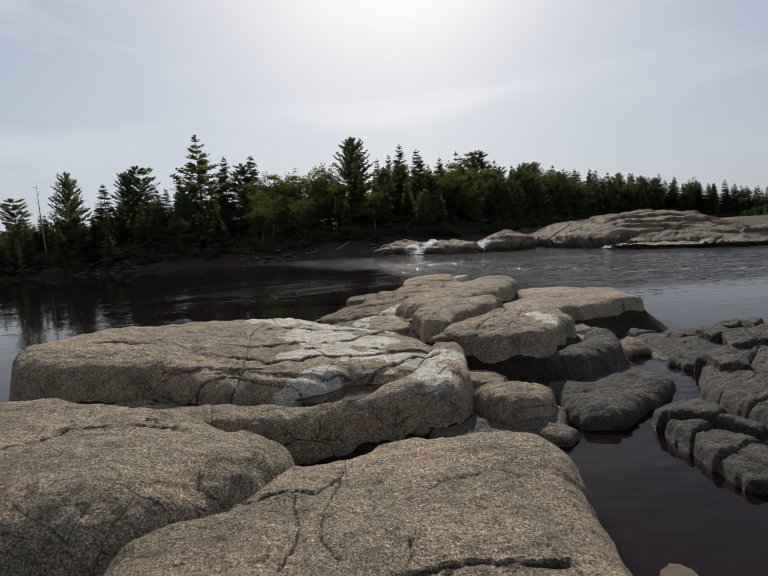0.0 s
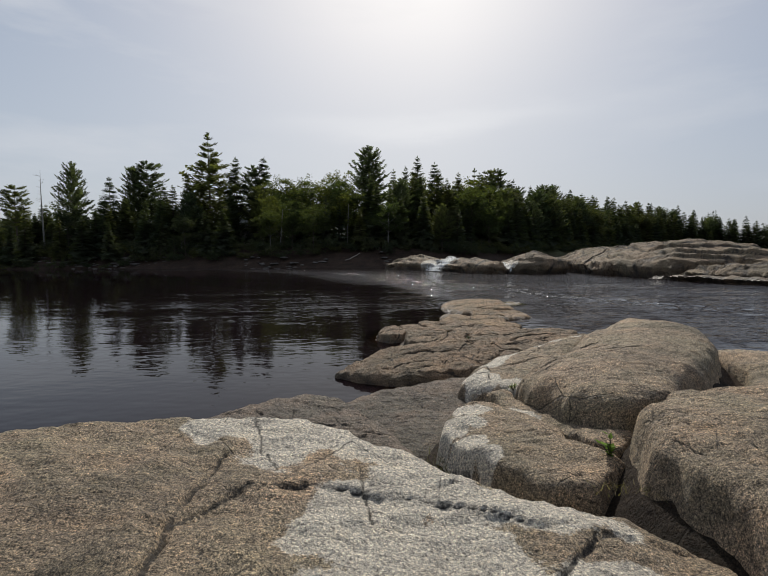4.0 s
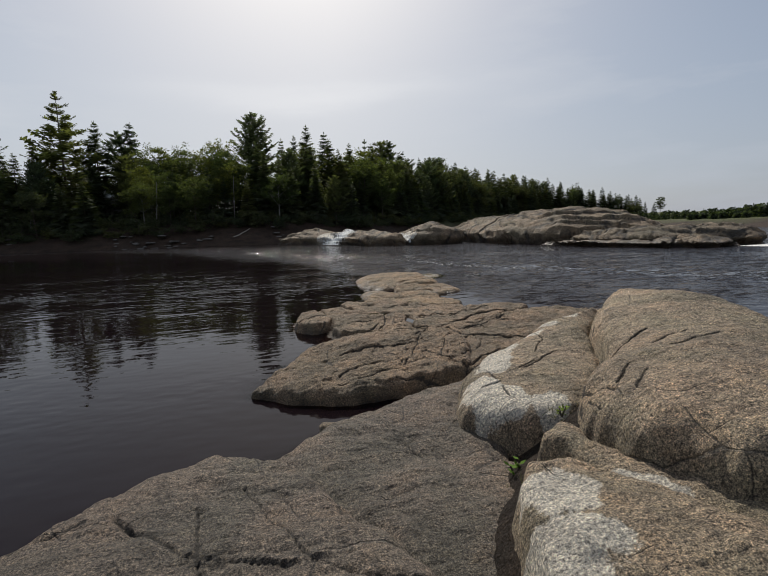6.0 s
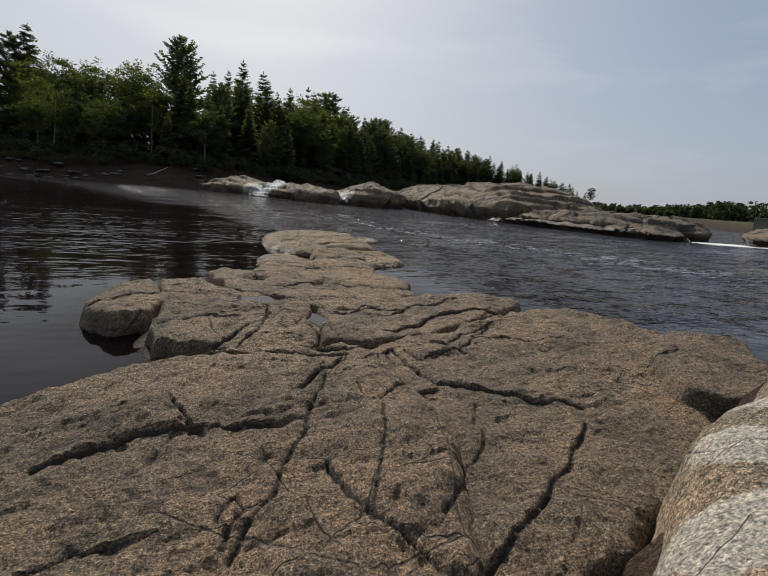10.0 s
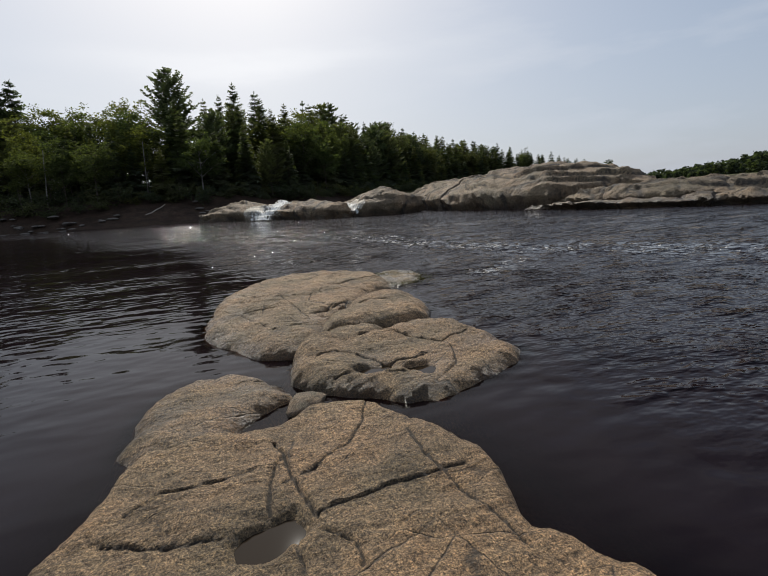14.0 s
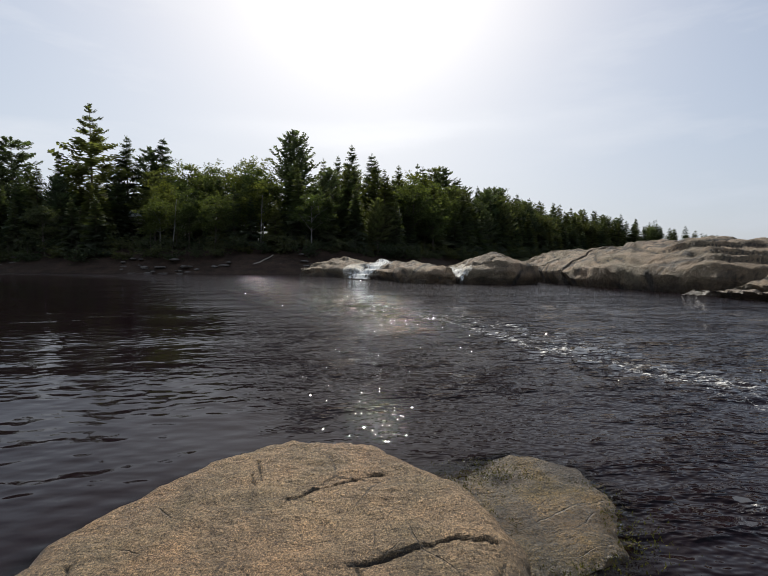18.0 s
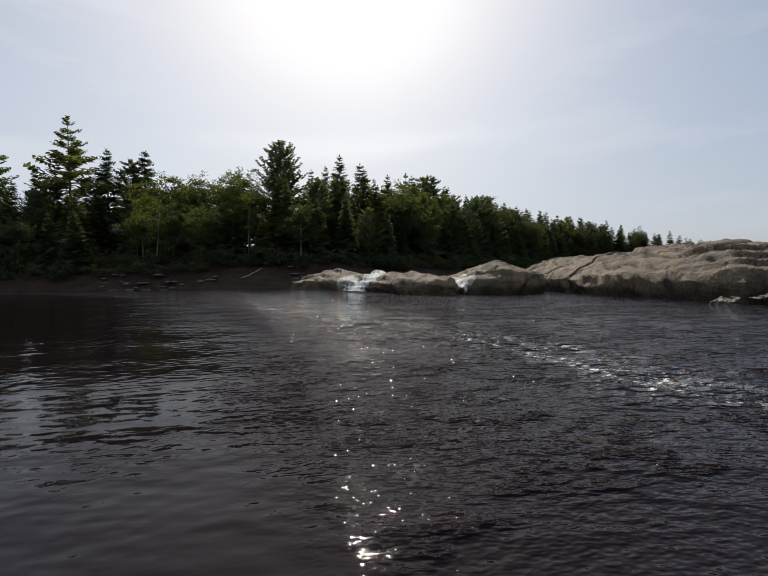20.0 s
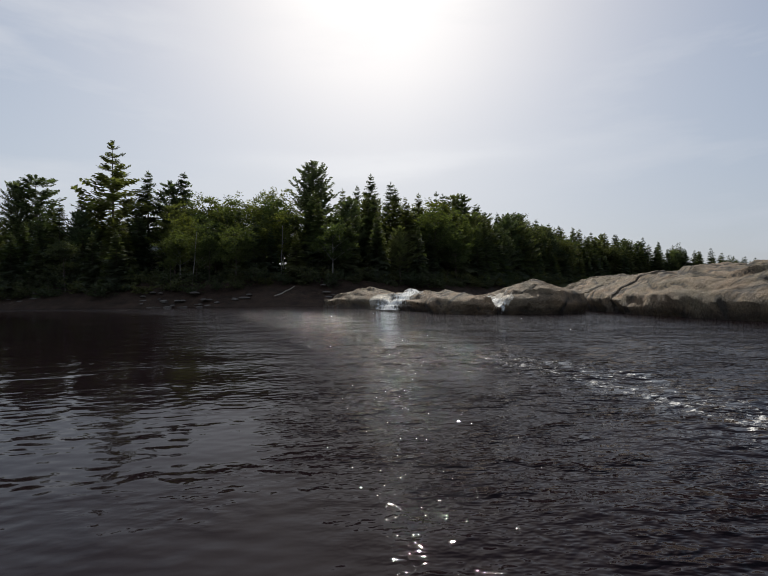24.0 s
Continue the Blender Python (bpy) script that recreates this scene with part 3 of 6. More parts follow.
slab("rock_slab", GRANITE, [(0.47, 7.0), (0.7, 7.52), (1.28, 8.0), (1.93, 8.05), (2.05, 7.75), (1.7, 7.2), (1.2, 6.72), (0.78, 6.1), (0.55, 6.25)], 0.90, dome=0.08, edge=0.22, angle=70, jl=1.2, jw=0.6, label=TAN)
# middle of the outcrop
slab("rock_slab", GRANITE_GREY, [(-5.2, 8.6), (-3.9, 8.95), (-3.3, 9.05), (-2.92, 9.25), (-2.66, 9.6), (-2.35, 9.8), (-2.0, 9.92), (-1.65, 9.6), (-1.35, 9.06), (-1.05, 8.4), (-0.95, 8.0), (-1.5, 8.0), (-2.5, 7.95), (-3.5, 7.75), (-5.2, 7.6)],
     0.32, 0.06, -0.02, dome=0.10, edge=0.3, angle=70, jl=1.6, jw=0.55, label="grey granite slab sloping into the river")
slab("rock_slab", GRANITE_GREY, [(-1.6, 10.1), (-1.14, 10.45), (-0.82, 10.62), (-0.48, 10.77), (-0.07, 10.94), (0.7, 11.25), (0.4, 10.6), (0.0, 10.0), (-0.1, 9.4), (0.05, 9.05), (0.1, 8.75), (-0.5, 8.35), (-0.9, 8.3), (-1.2, 8.75), (-1.5, 9.4)],
     0.22, 0.05, -0.03, dome=0.06, edge=0.25, angle=120, jl=1.6, jw=0.7, label="smooth grey-brown granite lobe")
slab("rock_slab", GRANITE, [(0.18, 10.56), (0.58, 10.9), (1.5, 11.45), (2.4, 11.68), (1.7, 10.94), (1.31, 10.29), (0.97, 9.82), (0.52, 9.46), (0.22, 9.53), (0.02, 9.68), (-0.12, 9.92), (-0.06, 10.2)],
     0.56, 0.13, 0.0, dome=0.13, edge=0.42, angle=25, jl=2.6, jw=1.3, jd=0.012, rough=0.6, ledge=0.01, res=0.012, white=[(1.9, 11.5, 0.13), (1.5, 11.37, 0.13), (1.1, 11.12, 0.16), (0.75, 10.9, 0.17), (0.5, 10.68, 0.19), (0.33, 10.45, 0.17), (0.12, 10.25, 0.15), (0.0, 10.03, 0.17), (0.04, 9.85, 0.18), (0.14, 9.66, 0.16), (0.3, 9.56, 0.15), (0.2, 9.83, 0.1)],
     label="rounded tan boulder with a white-bleached flank")
slab("rock_dome", GRANITE, [(1.05, 9.7), (1.42, 10.22), (1.82, 10.86), (2.4, 11.42), (2.85, 11.8), (3.25, 11.5), (3.3, 10.7), (3.0, 10.1), (2.4, 9.3), (1.7, 8.7), (1.2, 8.1), (0.75, 7.98), (0.44, 8.22), (0.3, 8.6), (0.32, 8.97), (0.54, 9.32)],
     0.86, 0.03, 0.0, dome=0.16, edge=0.4, angle=40, jl=2.6, jw=1.4, jd=0.015, rough=0.7, ledge=0.01, res=0.0135, label="large tan granite dome with branching cracks")
slab("rock_slab", GRANITE, [(-0.02, 8.98), (0.1, 9.05), (0.15, 8.6), (0.36, 8.15), (0.72, 7.88), (0.5, 7.66), (0.28, 8.0), (0.1, 8.5)], 0.58, dome=0.04, edge=0.1, jl=0.8, jw=0.4, white=[(0.0, 8.3, 0.2)], label="narrow granite ledge below a dome")
slab("rock_slab", GRANITE, [(-0.6, 8.0), (-0.5, 8.4), (-0.28, 8.72), (-0.1, 8.72), (0.02, 8.5), (0.2, 8.0), (0.15, 7.8), (0.4, 7.45), (0.12, 7.16), (-0.2, 7.2), (-0.4, 7.55)], 0.58, 0.02, -0.02, dome=0.06, edge=0.16, angle=100, jl=1.2, jw=0.7, white=[(-0.35, 8.42, 0.22), (-0.58, 8.04, 0.2), (-0.45, 8.1, 0.14), (-0.55, 7.75, 0.16), (-0.42, 7.5, 0.1)], label="granite block half bleached white")
slab("rock_slab", GRANITE, [(3.25, 10.6), (3.3, 9.7), (2.5, 8.75), (2.15, 8.3), (2.9, 7.5), (5.0, 8.3), (5.2, 9.6), (4.4, 10.4)], 0.62, dome=0.12, edge=0.28, label=TAN, res=0.05)
# reef
slab("rock_slab", GRANITE_REEF, [(-1.76, 11.98), (-1.65, 12.25), (-1.35, 12.75), (-1.0, 13.25), (-0.55, 13.66), (-0.1, 13.7), (0.25, 13.66), (0.55, 13.52), (0.88, 13.5), (0.98, 13.3), (0.9, 12.3), (0.58, 11.46), (0.19, 11.48), (-0.1, 11.47), (-0.6, 11.43), (-1.0, 11.42), (-1.42, 11.65)],
     0.25, 0.085, 0.0, dome=0.04, edge=0.34, angle=52, jl=1.5, jw=0.36, label="brown jointed reef slab falling to the river", rough=1.3)
slab("rock_slab", GRANITE_REEF, [(0.95, 13.52), (1.2, 13.62), (1.5, 13.8), (2.0, 13.98), (2.7, 14.3), (3.4, 14.58), (3.95, 14.7), (4.2, 13.9), (4.05, 13.2), (3.3, 12.75), (2.65, 12.12), (2.1, 11.82), (1.6, 11.64), (1.15, 11.52), (0.66, 11.42), (0.98, 12.3)],
     0.24, 0.0, -0.02, dome=0.04, edge=0.12, angle=50, jl=1.4, jw=0.55, label="brown granite reef slab with curved cracks", rough=1.2)
slab("rock_slab", GRANITE_REEF, [(2.62, 12.2), (3.1, 12.9), (3.75, 13.1), (3.95, 12.8), (3.45, 12.3), (2.85, 11.97)], 0.38, dome=0.035, edge=0.09, label="small raised granite block on the reef")
slab("rock_boulder", GRANITE_REEF, [(-0.98, 15.25), (-0.95, 15.8), (-0.84, 16.4), (-0.64, 16.45), (-0.56, 15.9), (-0.5, 15.3), (-0.58, 15.08), (-0.8, 14.95)], 0.17, dome=0.035, edge=0.10, label="mossy undercut boulder at the waterline")
slab("rock_slab", GRANITE_REEF, [(-0.36, 14.3), (-0.42, 14.6), (-0.34, 15.0), (-0.42, 15.8), (-0.42, 16.3), (-0.1, 16.25), (0.3, 15.8), (0.55, 15.5), (0.88, 15.2), (0.82, 14.9), (0.74, 14.65), (0.82, 14.4), (0.7, 14.02), (0.62, 13.95), (0.3, 13.96), (-0.05, 14.06)],
     0.19, dome=0.03, edge=0.08, angle=30, jl=1.1, jw=0.4, dips=[(0.4, 15.3, 0.17)], label="pitted granite slab holding rain pools", rough=1.2)
slab("rock_slab", GRANITE_REEF, [(1.1, 15.0), (1.25, 14.87), (1.65, 14.97), (2.2, 15.25), (3.3, 15.5), (3.5, 15.05), (2.75, 14.65), (2.1, 14.3), (1.55, 14.08), (1.19, 13.98), (1.08, 14.04), (0.84, 13.96), (0.96, 14.4), (1.06, 14.6)],
     0.20, dome=0.035, edge=0.11, angle=25, jl=1.3, jw=0.5, label="smooth brown reef slab above a dark cleft")
slab("rock_slab", GRANITE_REEF, [(0.1, 17.0), (0.25, 17.35), (0.6, 17.0), (1.05, 17.05), (1.5, 16.4), (1.95, 15.95), (2.35, 15.68), (2.15, 15.33), (1.65, 15.07), (1.22, 15.02), (1.05, 15.22), (0.9, 15.45), (0.65, 15.8), (0.3, 16.1)],
     0.18, dome=0.03, edge=0.10, angle=15, jl=1.2, jw=0.5, dips=[(0.6, 16.7, 0.16), (1.36, 16.2, 0.16), (2.2, 15.38, 0.12)], label="brown reef slab with rain pools")
slab("rock_slab", GRANITE_GOLD, [(0.62, 17.0), (0.75, 17.45), (0.95, 17.9), (1.1, 18.2), (1.42, 18.2), (1.7, 18.22), (1.94, 18.38), (2.22, 18.3), (2.42, 17.9), (2.48, 17.4), (2.38, 17.05), (2.58, 16.75), (2.55, 16.3), (2.35, 15.9), (1.9, 16.05), (1.5, 16.55), (1.05, 17.15)],
     0.18, dome=0.03, edge=0.18, angle=75, jl=1.4, jw=0.8, dips=[(1.57, 17.37, 0.14)], label="smooth tan slab with a sunlit rain pool", rough=0.8, jd=0.018)
slab("rock_slab", GRANITE_GOLD, [(0.92, 18.65), (0.95, 19.0), (1.27, 19.5), (1.52, 19.45), (1.82, 19.15), (1.85, 18.95), (1.5, 18.75), (1.3, 18.5), (1.0, 18.5)], 0.08, dome=0.05, edge=0.38, jl=1.0, jw=0.6, label="low tan rock awash at the edge", rough=0.8, jd=0.018)
slab("rock_slab", GRANITE_GOLD, [(2.0, 19.2), (2.13, 19.65), (2.25, 19.85), (2.42, 19.95), (2.45, 19.65), (2.6, 19.7), (2.8, 19.85), (3.4, 20.05), (3.7, 19.85), (3.82, 19.4), (3.82, 19.0), (3.62, 18.76), (3.25, 18.64), (2.98, 18.56), (2.78, 18.46), (2.6, 18.54), (2.38, 18.78), (2.1, 19.0)],
     0.125, -0.03, 0.06, dome=0.05, edge=0.48, angle=20, jl=1.5, jw=0.8, dips=[(2.52, 19.0, 0.14), (2.84, 18.84, 0.12)], label="tan granite hump with shallow pools", rough=0.9, jd=0.02)
slab("rock_slab", GRANITE_GOLD, [(1.4, 20.8), (1.38, 21.7), (1.5, 22.6), (1.75, 23.15), (2.25, 23.75), (2.8, 24.1), (3.4, 23.9), (3.85, 23.1), (3.95, 22.6), (3.8, 22.0), (3.45, 21.75), (3.0, 21.3), (2.6, 20.85), (2.4, 20.4), (2.28, 20.0), (2.07, 19.85), (1.82, 19.98)],
     0.14, 0.03, 0.0, dome=0.05, edge=0.53, angle=55, jl=1.5, jw=0.8, label="tan last rock of the outcrop, cracked and smooth", rough=0.8, jd=0.018)
slab("rock_slab", GRANITE_GOLD, [(2.45, 20.15), (2.62, 20.6), (3.05, 21.12), (3.45, 21.4), (3.75, 21.15), (3.74, 20.6), (3.45, 20.2), (2.9, 20.1)], 0.19, dome=0.08, edge=0.58, angle=40, jl=2, jw=1, label="rounded tan granite mound", rough=0.7, jd=0.015)
slab("rock_boulder", GRANITE_GOLD, [(2.48, 19.75), (2.5, 20.0), (2.8, 20.08), (2.9, 19.95), (2.78, 19.86), (2.6, 19.73)], 0.14, dome=0.05, edge=0.29, label="small tan rock wedged between slabs", rough=0.7, jd=0.015)
slab("rock_slab", GRANITE_ALGAE, [(3.7, 23.6), (4.1, 23.75), (4.5, 23.85), (4.85, 23.5), (4.85, 23.0), (4.55, 22.6), (4.1, 22.4), (3.75, 22.6)], 0.035, dome=0.02, edge=0.48, label="algae-coated rock just under water", rough=0.8, jd=0.018)
slab("rock_slab", GRANITE_REEF, [(4.0, 18.9), (4.6, 19.2), (5.2, 18.9), (5.0, 18.2), (4.2, 18.1)], -0.22, dome=0.06, edge=0.35, label="brown rock under shallow water")
slab("rock_slab", GRANITE_REEF, [(4.1, 20.4), (4.7, 20.9), (5.3, 20.6), (5.1, 19.9), (4.3, 19.8)], -0.19, dome=0.05, edge=0.35, label="brown rock under shallow water")


# the joints of the outcrop, from its start to its end
crack(1, (-0.24, 1.14), (0.03, 1.18), (0.24, 1.16), (0.46, 1.18))
crack(0.4, (-0.23, 1.36), (-0.2, 1.28), (-0.25, 1.18))
crack(1, (-0.75, 1.41), (-0.78, 1.26), (-0.8, 1.21))
crack(0.4, (-0.56, 2.17), (-0.63, 1.66), (-0.63, 1.4), (-0.53, 1.24))
crack(0.4, (-0.83, 1.9), (-0.74, 1.51), (-0.75, 1.41))
crack(0.3, (-0.1, 1.78), (0.14, 1.92), (0.37, 2), (0.49, 1.91))
crack(0.5, (-1.4, 1.94), (-1.16, 1.9), (-0.95, 1.96), (-0.71, 1.9), (-0.56, 2.12))
crack(0.7, (-2.79, 2.4), (-2.68, 2.47), (-2.55, 2.74), (-2.01, 2.72), (-1.74, 2.64))
crack(0.6, (-2.02, 2.81), (-1.76, 2.61))
crack(0.6, (-2.82, 3.12), (-2.57, 2.76), (-2.64, 3.14))
crack(0.8, (-3.24, 4.32), (-2.61, 4.4), (-1.86, 4.52), (-0.96, 4.16), (-0.56, 4.46))
crack(1.4, (-2.06, 7.03), (-2.07, 6.24), (-1.95, 5.58), (-1.89, 5.12), (-1.84, 4.73), (-1.82, 4.4), (-1.9, 4.25), (-1.88, 4.17))
crack(1.4, (-1.75, 4.6), (-1.41, 4.53), (-1.12, 4.41), (-0.91, 4.43), (-0.74, 4.53), (-0.6, 4.58))
crack(0.5, (0.41, 4.66), (0.42, 4.49), (0.54, 4.43))
crack(1.2, (-0.49, 4.49), (-0.37, 4.55), (-0.18, 4.68), (0.13, 5.03), (0.35, 5.26))
crack(0.8, (-0.68, 4.51), (-0.6, 4.58), (-0.43, 4.52))
crack(1, (-0.05, 4.58), (0.26, 4.87), (0.42, 4.99))
crack(1, (-2.74, 4.65), (-2.43, 4.61), (-2.24, 4.72), (-1.91, 4.59), (-1.78, 4.68))
crack(1, (-1.87, 5.06), (-1.62, 4.88), (-1.17, 4.85), (-0.95, 5.04), (-0.61, 5.01), (-0.18, 5.37), (0.39, 5.57))
crack(0.4, (-2.92, 5.47), (-2.45, 5.11), (-1.94, 5.03))
crack(0.6, (-1.34, 5.63), (-1.19, 5.27), (-0.99, 5.37))
crack(0.5, (2.01, 6.38), (1.66, 5.66), (1.47, 5.39))
crack(0.8, (-0.26, 5.56), (-0.1, 5.43), (0.21, 5.46))
crack(0.8, (-1.9, 5.44), (-1.64, 5.44), (-1.34, 5.63), (-1.01, 5.79), (-0.65, 5.96), (-0.18, 6.46))
crack(0.9, (1.89, 6.76), (1.34, 5.84), (1.1, 5.47))
crack(0.6, (-2.07, 6.24), (-1.86, 6.61), (-1.53, 6.69), (-0.87, 6.62), (-0.52, 6.49))
crack(1, (0.84, 6.8), (0.65, 6.25))
crack(0.6, (0.51, 6.98), (0.83, 6.26))
crack(0.8, (-1.32, 6.97), (-1.23, 6.4))
crack(1, (-0.7, 7.9), (-0.64, 7.79), (-0.55, 7.57))
crack(0.8, (-1.87, 8.16), (-1.72, 8.13), (-1.55, 8.22), (-1.3, 8.29))
crack(0.9, (-2.05, 9.18), (-1.98, 8.65), (-1.94, 8.36), (-1.87, 8.16))
crack(0.7, (-3.07, 8.25), (-3, 8.4), (-2.78, 8.41), (-2.46, 8.27))
crack(0.5, (-1.81, 9.3), (-1.5, 8.5), (-1.29, 8.35), (-1.06, 8.3))
crack(1.3, (-2.41, 8.48), (-2.29, 8.44), (-2.13, 8.47))
crack(0.6, (-2.46, 9.26), (-2.05, 8.72), (-1.59, 8.53))
crack(0.4, (-2.92, 9.18), (-2.62, 9.3))
crack(0.4, (-0.74, 10.22), (-0.65, 9.97), (-0.52, 9.74), (-0.45, 9.59))
crack(0.5, (-0.83, 9.96), (-0.7, 9.85), (-0.6, 9.63))
crack(1, (-0.29, 11.45), (-0.11, 11.44), (0.04, 11.38), (0.26, 11.3), (0.54, 11.36), (0.68, 11.4))
crack(0.9, (0.32, 12.16), (0.34, 11.9), (0.45, 11.64), (0.55, 11.46), (0.85, 11.6), (1.2, 11.8), (1.76, 12.21))
crack(0.7, (-0.67, 11.52), (-0.51, 11.65), (-0.35, 11.72), (-0.12, 11.67))
crack(1, (-0.89, 11.68), (-0.75, 11.81), (-0.52, 11.95), (-0.25, 11.93))
crack(0.6, (1.27, 12.53), (1.04, 12.14), (0.62, 11.73))
crack(0.6, (0.71, 12.53), (0.55, 12.14), (0.37, 11.78))
crack(1, (0.57, 13.09), (0.3, 12.47), (0.19, 12.22), (0.04, 11.98), (-0.09, 11.8))
crack(0.8, (-0.11, 11.95), (-0.06, 12.07), (-0.02, 12.01), (-0.1, 11.85))
crack(1, (0.57, 13.49), (0.77, 13.42), (1.19, 13.53), (1.22, 12.91), (1.54, 12.59), (1.89, 12.36))
crack(1.3, (-0.75, 12.45), (-0.59, 12.5), (-0.38, 12.56), (-0.15, 12.57), (0.18, 12.5))
crack(1.2, (-0.27, 12.8), (-0.18, 12.55), (-0.06, 12.56))
crack(0.8, (0.7, 12.89), (0.66, 12.6), (0.88, 12.74), (1.18, 12.83))
crack(1.6, (0.26, 12.81), (0.79, 13.36))
crack(1.4, (1.63, 13.52), (1.77, 13.31), (1.82, 13.12))
crack(0.8, (1.27, 13.49), (1.3, 13.33), (1.34, 13.24))
crack(0.7, (1.59, 13.42), (1.44, 13.33))
crack(0.7, (2.46, 14.12), (1.71, 13.42), (1.35, 13.34))
crack(0.9, (-0.39, 13.89), (-0.06, 13.63), (0.35, 13.47), (0.75, 13.37))
crack(0.6, (1.93, 13.74), (2.14, 13.65), (2.49, 13.52))
crack(0.9, (2.51, 14.15), (2.21, 13.95), (1.79, 13.64), (1.65, 13.54))
crack(0.9, (1.6, 13.83), (1.6, 13.62), (1.68, 13.56))
crack(1, (0.84, 14.22), (0.65, 13.69), (0.64, 13.58))
crack(1, (0.77, 14.5), (0.93, 14.27), (0.91, 13.9), (0.93, 13.67))
crack(1, (0.29, 15.48), (0.4, 15.38), (0.51, 15.04), (0.46, 14.69), (0.31, 14.24), (0.2, 14.12), (0.11, 13.93), (-0.04, 13.8))
crack(0.6, (0.34, 14.17), (0.52, 14.14), (0.72, 14.53))
crack(1.6, (1.47, 14.16), (2.09, 14.53), (2.72, 14.73), (3.26, 14.66))
crack(0.6, (-0.06, 14.73), (0, 14.17))
crack(0.6, (-0.25, 14.65), (-0.06, 14.78), (0.25, 14.7))
crack(0.8, (1.68, 14.7), (2.01, 14.89), (2.31, 14.94), (2.69, 15.16))
crack(1, (1.06, 14.95), (1.22, 14.77), (1.5, 15.04), (1.76, 14.81))
crack(0.8, (1.42, 15.5), (1.51, 15.15), (1.6, 14.87))
crack(1.2, (0.61, 17.08), (0.64, 16.6), (0.91, 16.06), (1.07, 15.1), (1.06, 14.95))
crack(0.8, (-0.4, 15.56), (-0.27, 15.26))
crack(0.7, (1.92, 15.9), (2.12, 15.61))
crack(0.7, (0.88, 16.14), (1.25, 16.29), (1.64, 16.04))
crack(0.4, (2.3, 17.43), (2.31, 17.25), (2.36, 17.09), (2.36, 16.94))
crack(0.4, (1.74, 17.32), (1.82, 17.2), (1.8, 17.08))
crack(0.6, (1.66, 17.42), (1.63, 17.24), (1.63, 17.14))
crack(0.8, (1.67, 18.07), (1.7, 17.69), (1.72, 17.46), (1.74, 17.39))
crack(0.7, (1.74, 17.41), (1.93, 17.43), (2.13, 17.44), (2.29, 17.45), (2.42, 17.47))
crack(0.5, (0.98, 17.59), (1.17, 17.51), (1.39, 17.42))
crack(0.4, (2.3, 17.84), (2.27, 17.6), (2.29, 17.45))
crack(0.6, (1.67, 17.88), (1.6, 17.69), (1.57, 17.51))
crack(0.4, (2.34, 18.6), (2.15, 18.08), (1.97, 17.85), (1.8, 17.73), (1.65, 17.66))
crack(0.4, (1.04, 17.71), (1.17, 17.8), (1.35, 17.83), (1.55, 17.82))
crack(0.5, (3.27, 19.14), (3.13, 18.79), (2.95, 18.63))
crack(0.6, (2.21, 18.95), (2.35, 18.95), (2.52, 18.89), (2.69, 18.76))
crack(0.9, (2.5, 19.31), (2.62, 19.03), (2.85, 18.98), (3, 19.05))
crack(0.7, (1.57, 19.23), (1.74, 19.29))
crack(0.9, (2.66, 19.77), (2.9, 19.77), (3.1, 19.42), (3.23, 19.24), (3.61, 19.44))
crack(0.6, (2.19, 19.41), (2.36, 19.43), (2.52, 19.3))
crack(0.6, (1.99, 20.49), (2.17, 20.54), (2.39, 20.6))
crack(0.7, (1.61, 21.74), (1.77, 21.29), (1.94, 20.64))
crack(0.6, (2.29, 22.22), (2.35, 21.31), (2.42, 20.77))
crack(0.6, (2.81, 20.77), (2.95, 21.17), (3.03, 21.37))
crack(0.6, (3.04, 20.93), (3.21, 20.93), (3.41, 20.81))
crack(0.9, (2.52, 20.97), (2.68, 21.04), (2.79, 21.17))
crack(1, (3.02, 21.3), (2.85, 21.17), (2.75, 21.08))
crack(0.5, (1.97, 21.24), (2.05, 21.65))
crack(0.7, (1.61, 21.51), (1.85, 21.4), (2.07, 21.41), (2.35, 21.38))
crack(0.8, (2.57, 21.46), (2.73, 22), (3.06, 22.27))
crack(0.5, (1.78, 21.59), (1.96, 21.54), (2.15, 21.52))
crack(1, (3.16, 22.43), (3.24, 22.04), (3.4, 21.77), (3.47, 21.71))
crack(0.5, (1.67, 22.22), (1.92, 21.96), (2.1, 21.8), (2.31, 21.72))
crack(0.8, (2.47, 21.89), (2.7, 21.87), (2.96, 22.01), (3.11, 21.99))
crack(0.8, (1.85, 22.67), (2, 22.24), (2.27, 21.93), (2.47, 21.92))
crack(0.8, (3.38, 22.09), (3.64, 22.05), (3.85, 22.38))
crack(0.9, (3.13, 22.44), (3.43, 22.52), (3.67, 22.56), (3.85, 22.49))
crack(0.6, (2.81, 23.05), (2.97, 23.16), (3.4, 23.3))
crack(1, (2.58, 23.45), (2.64, 23.25))
crack(0.8, (2.59, 23.65), (2.67, 23.33))
crack(0.6, (0.71, 9.05), (0.47, 8.89))
crack(0.9, (0.41, 9.27), (0.32, 9.08), (0.29, 8.95))
crack(1.2, (0.78, 9.69), (0.44, 9.3), (0.45, 9.17), (0.44, 9))
crack(0.7, (0.76, 9.25), (0.62, 9.16), (0.5, 9.07))
crack(0.6, (0.56, 9.46), (0.44, 9.36), (0.38, 9.27))
crack(0.8, (1.19, 9.35), (1.25, 9.32), (1.69, 9.38))
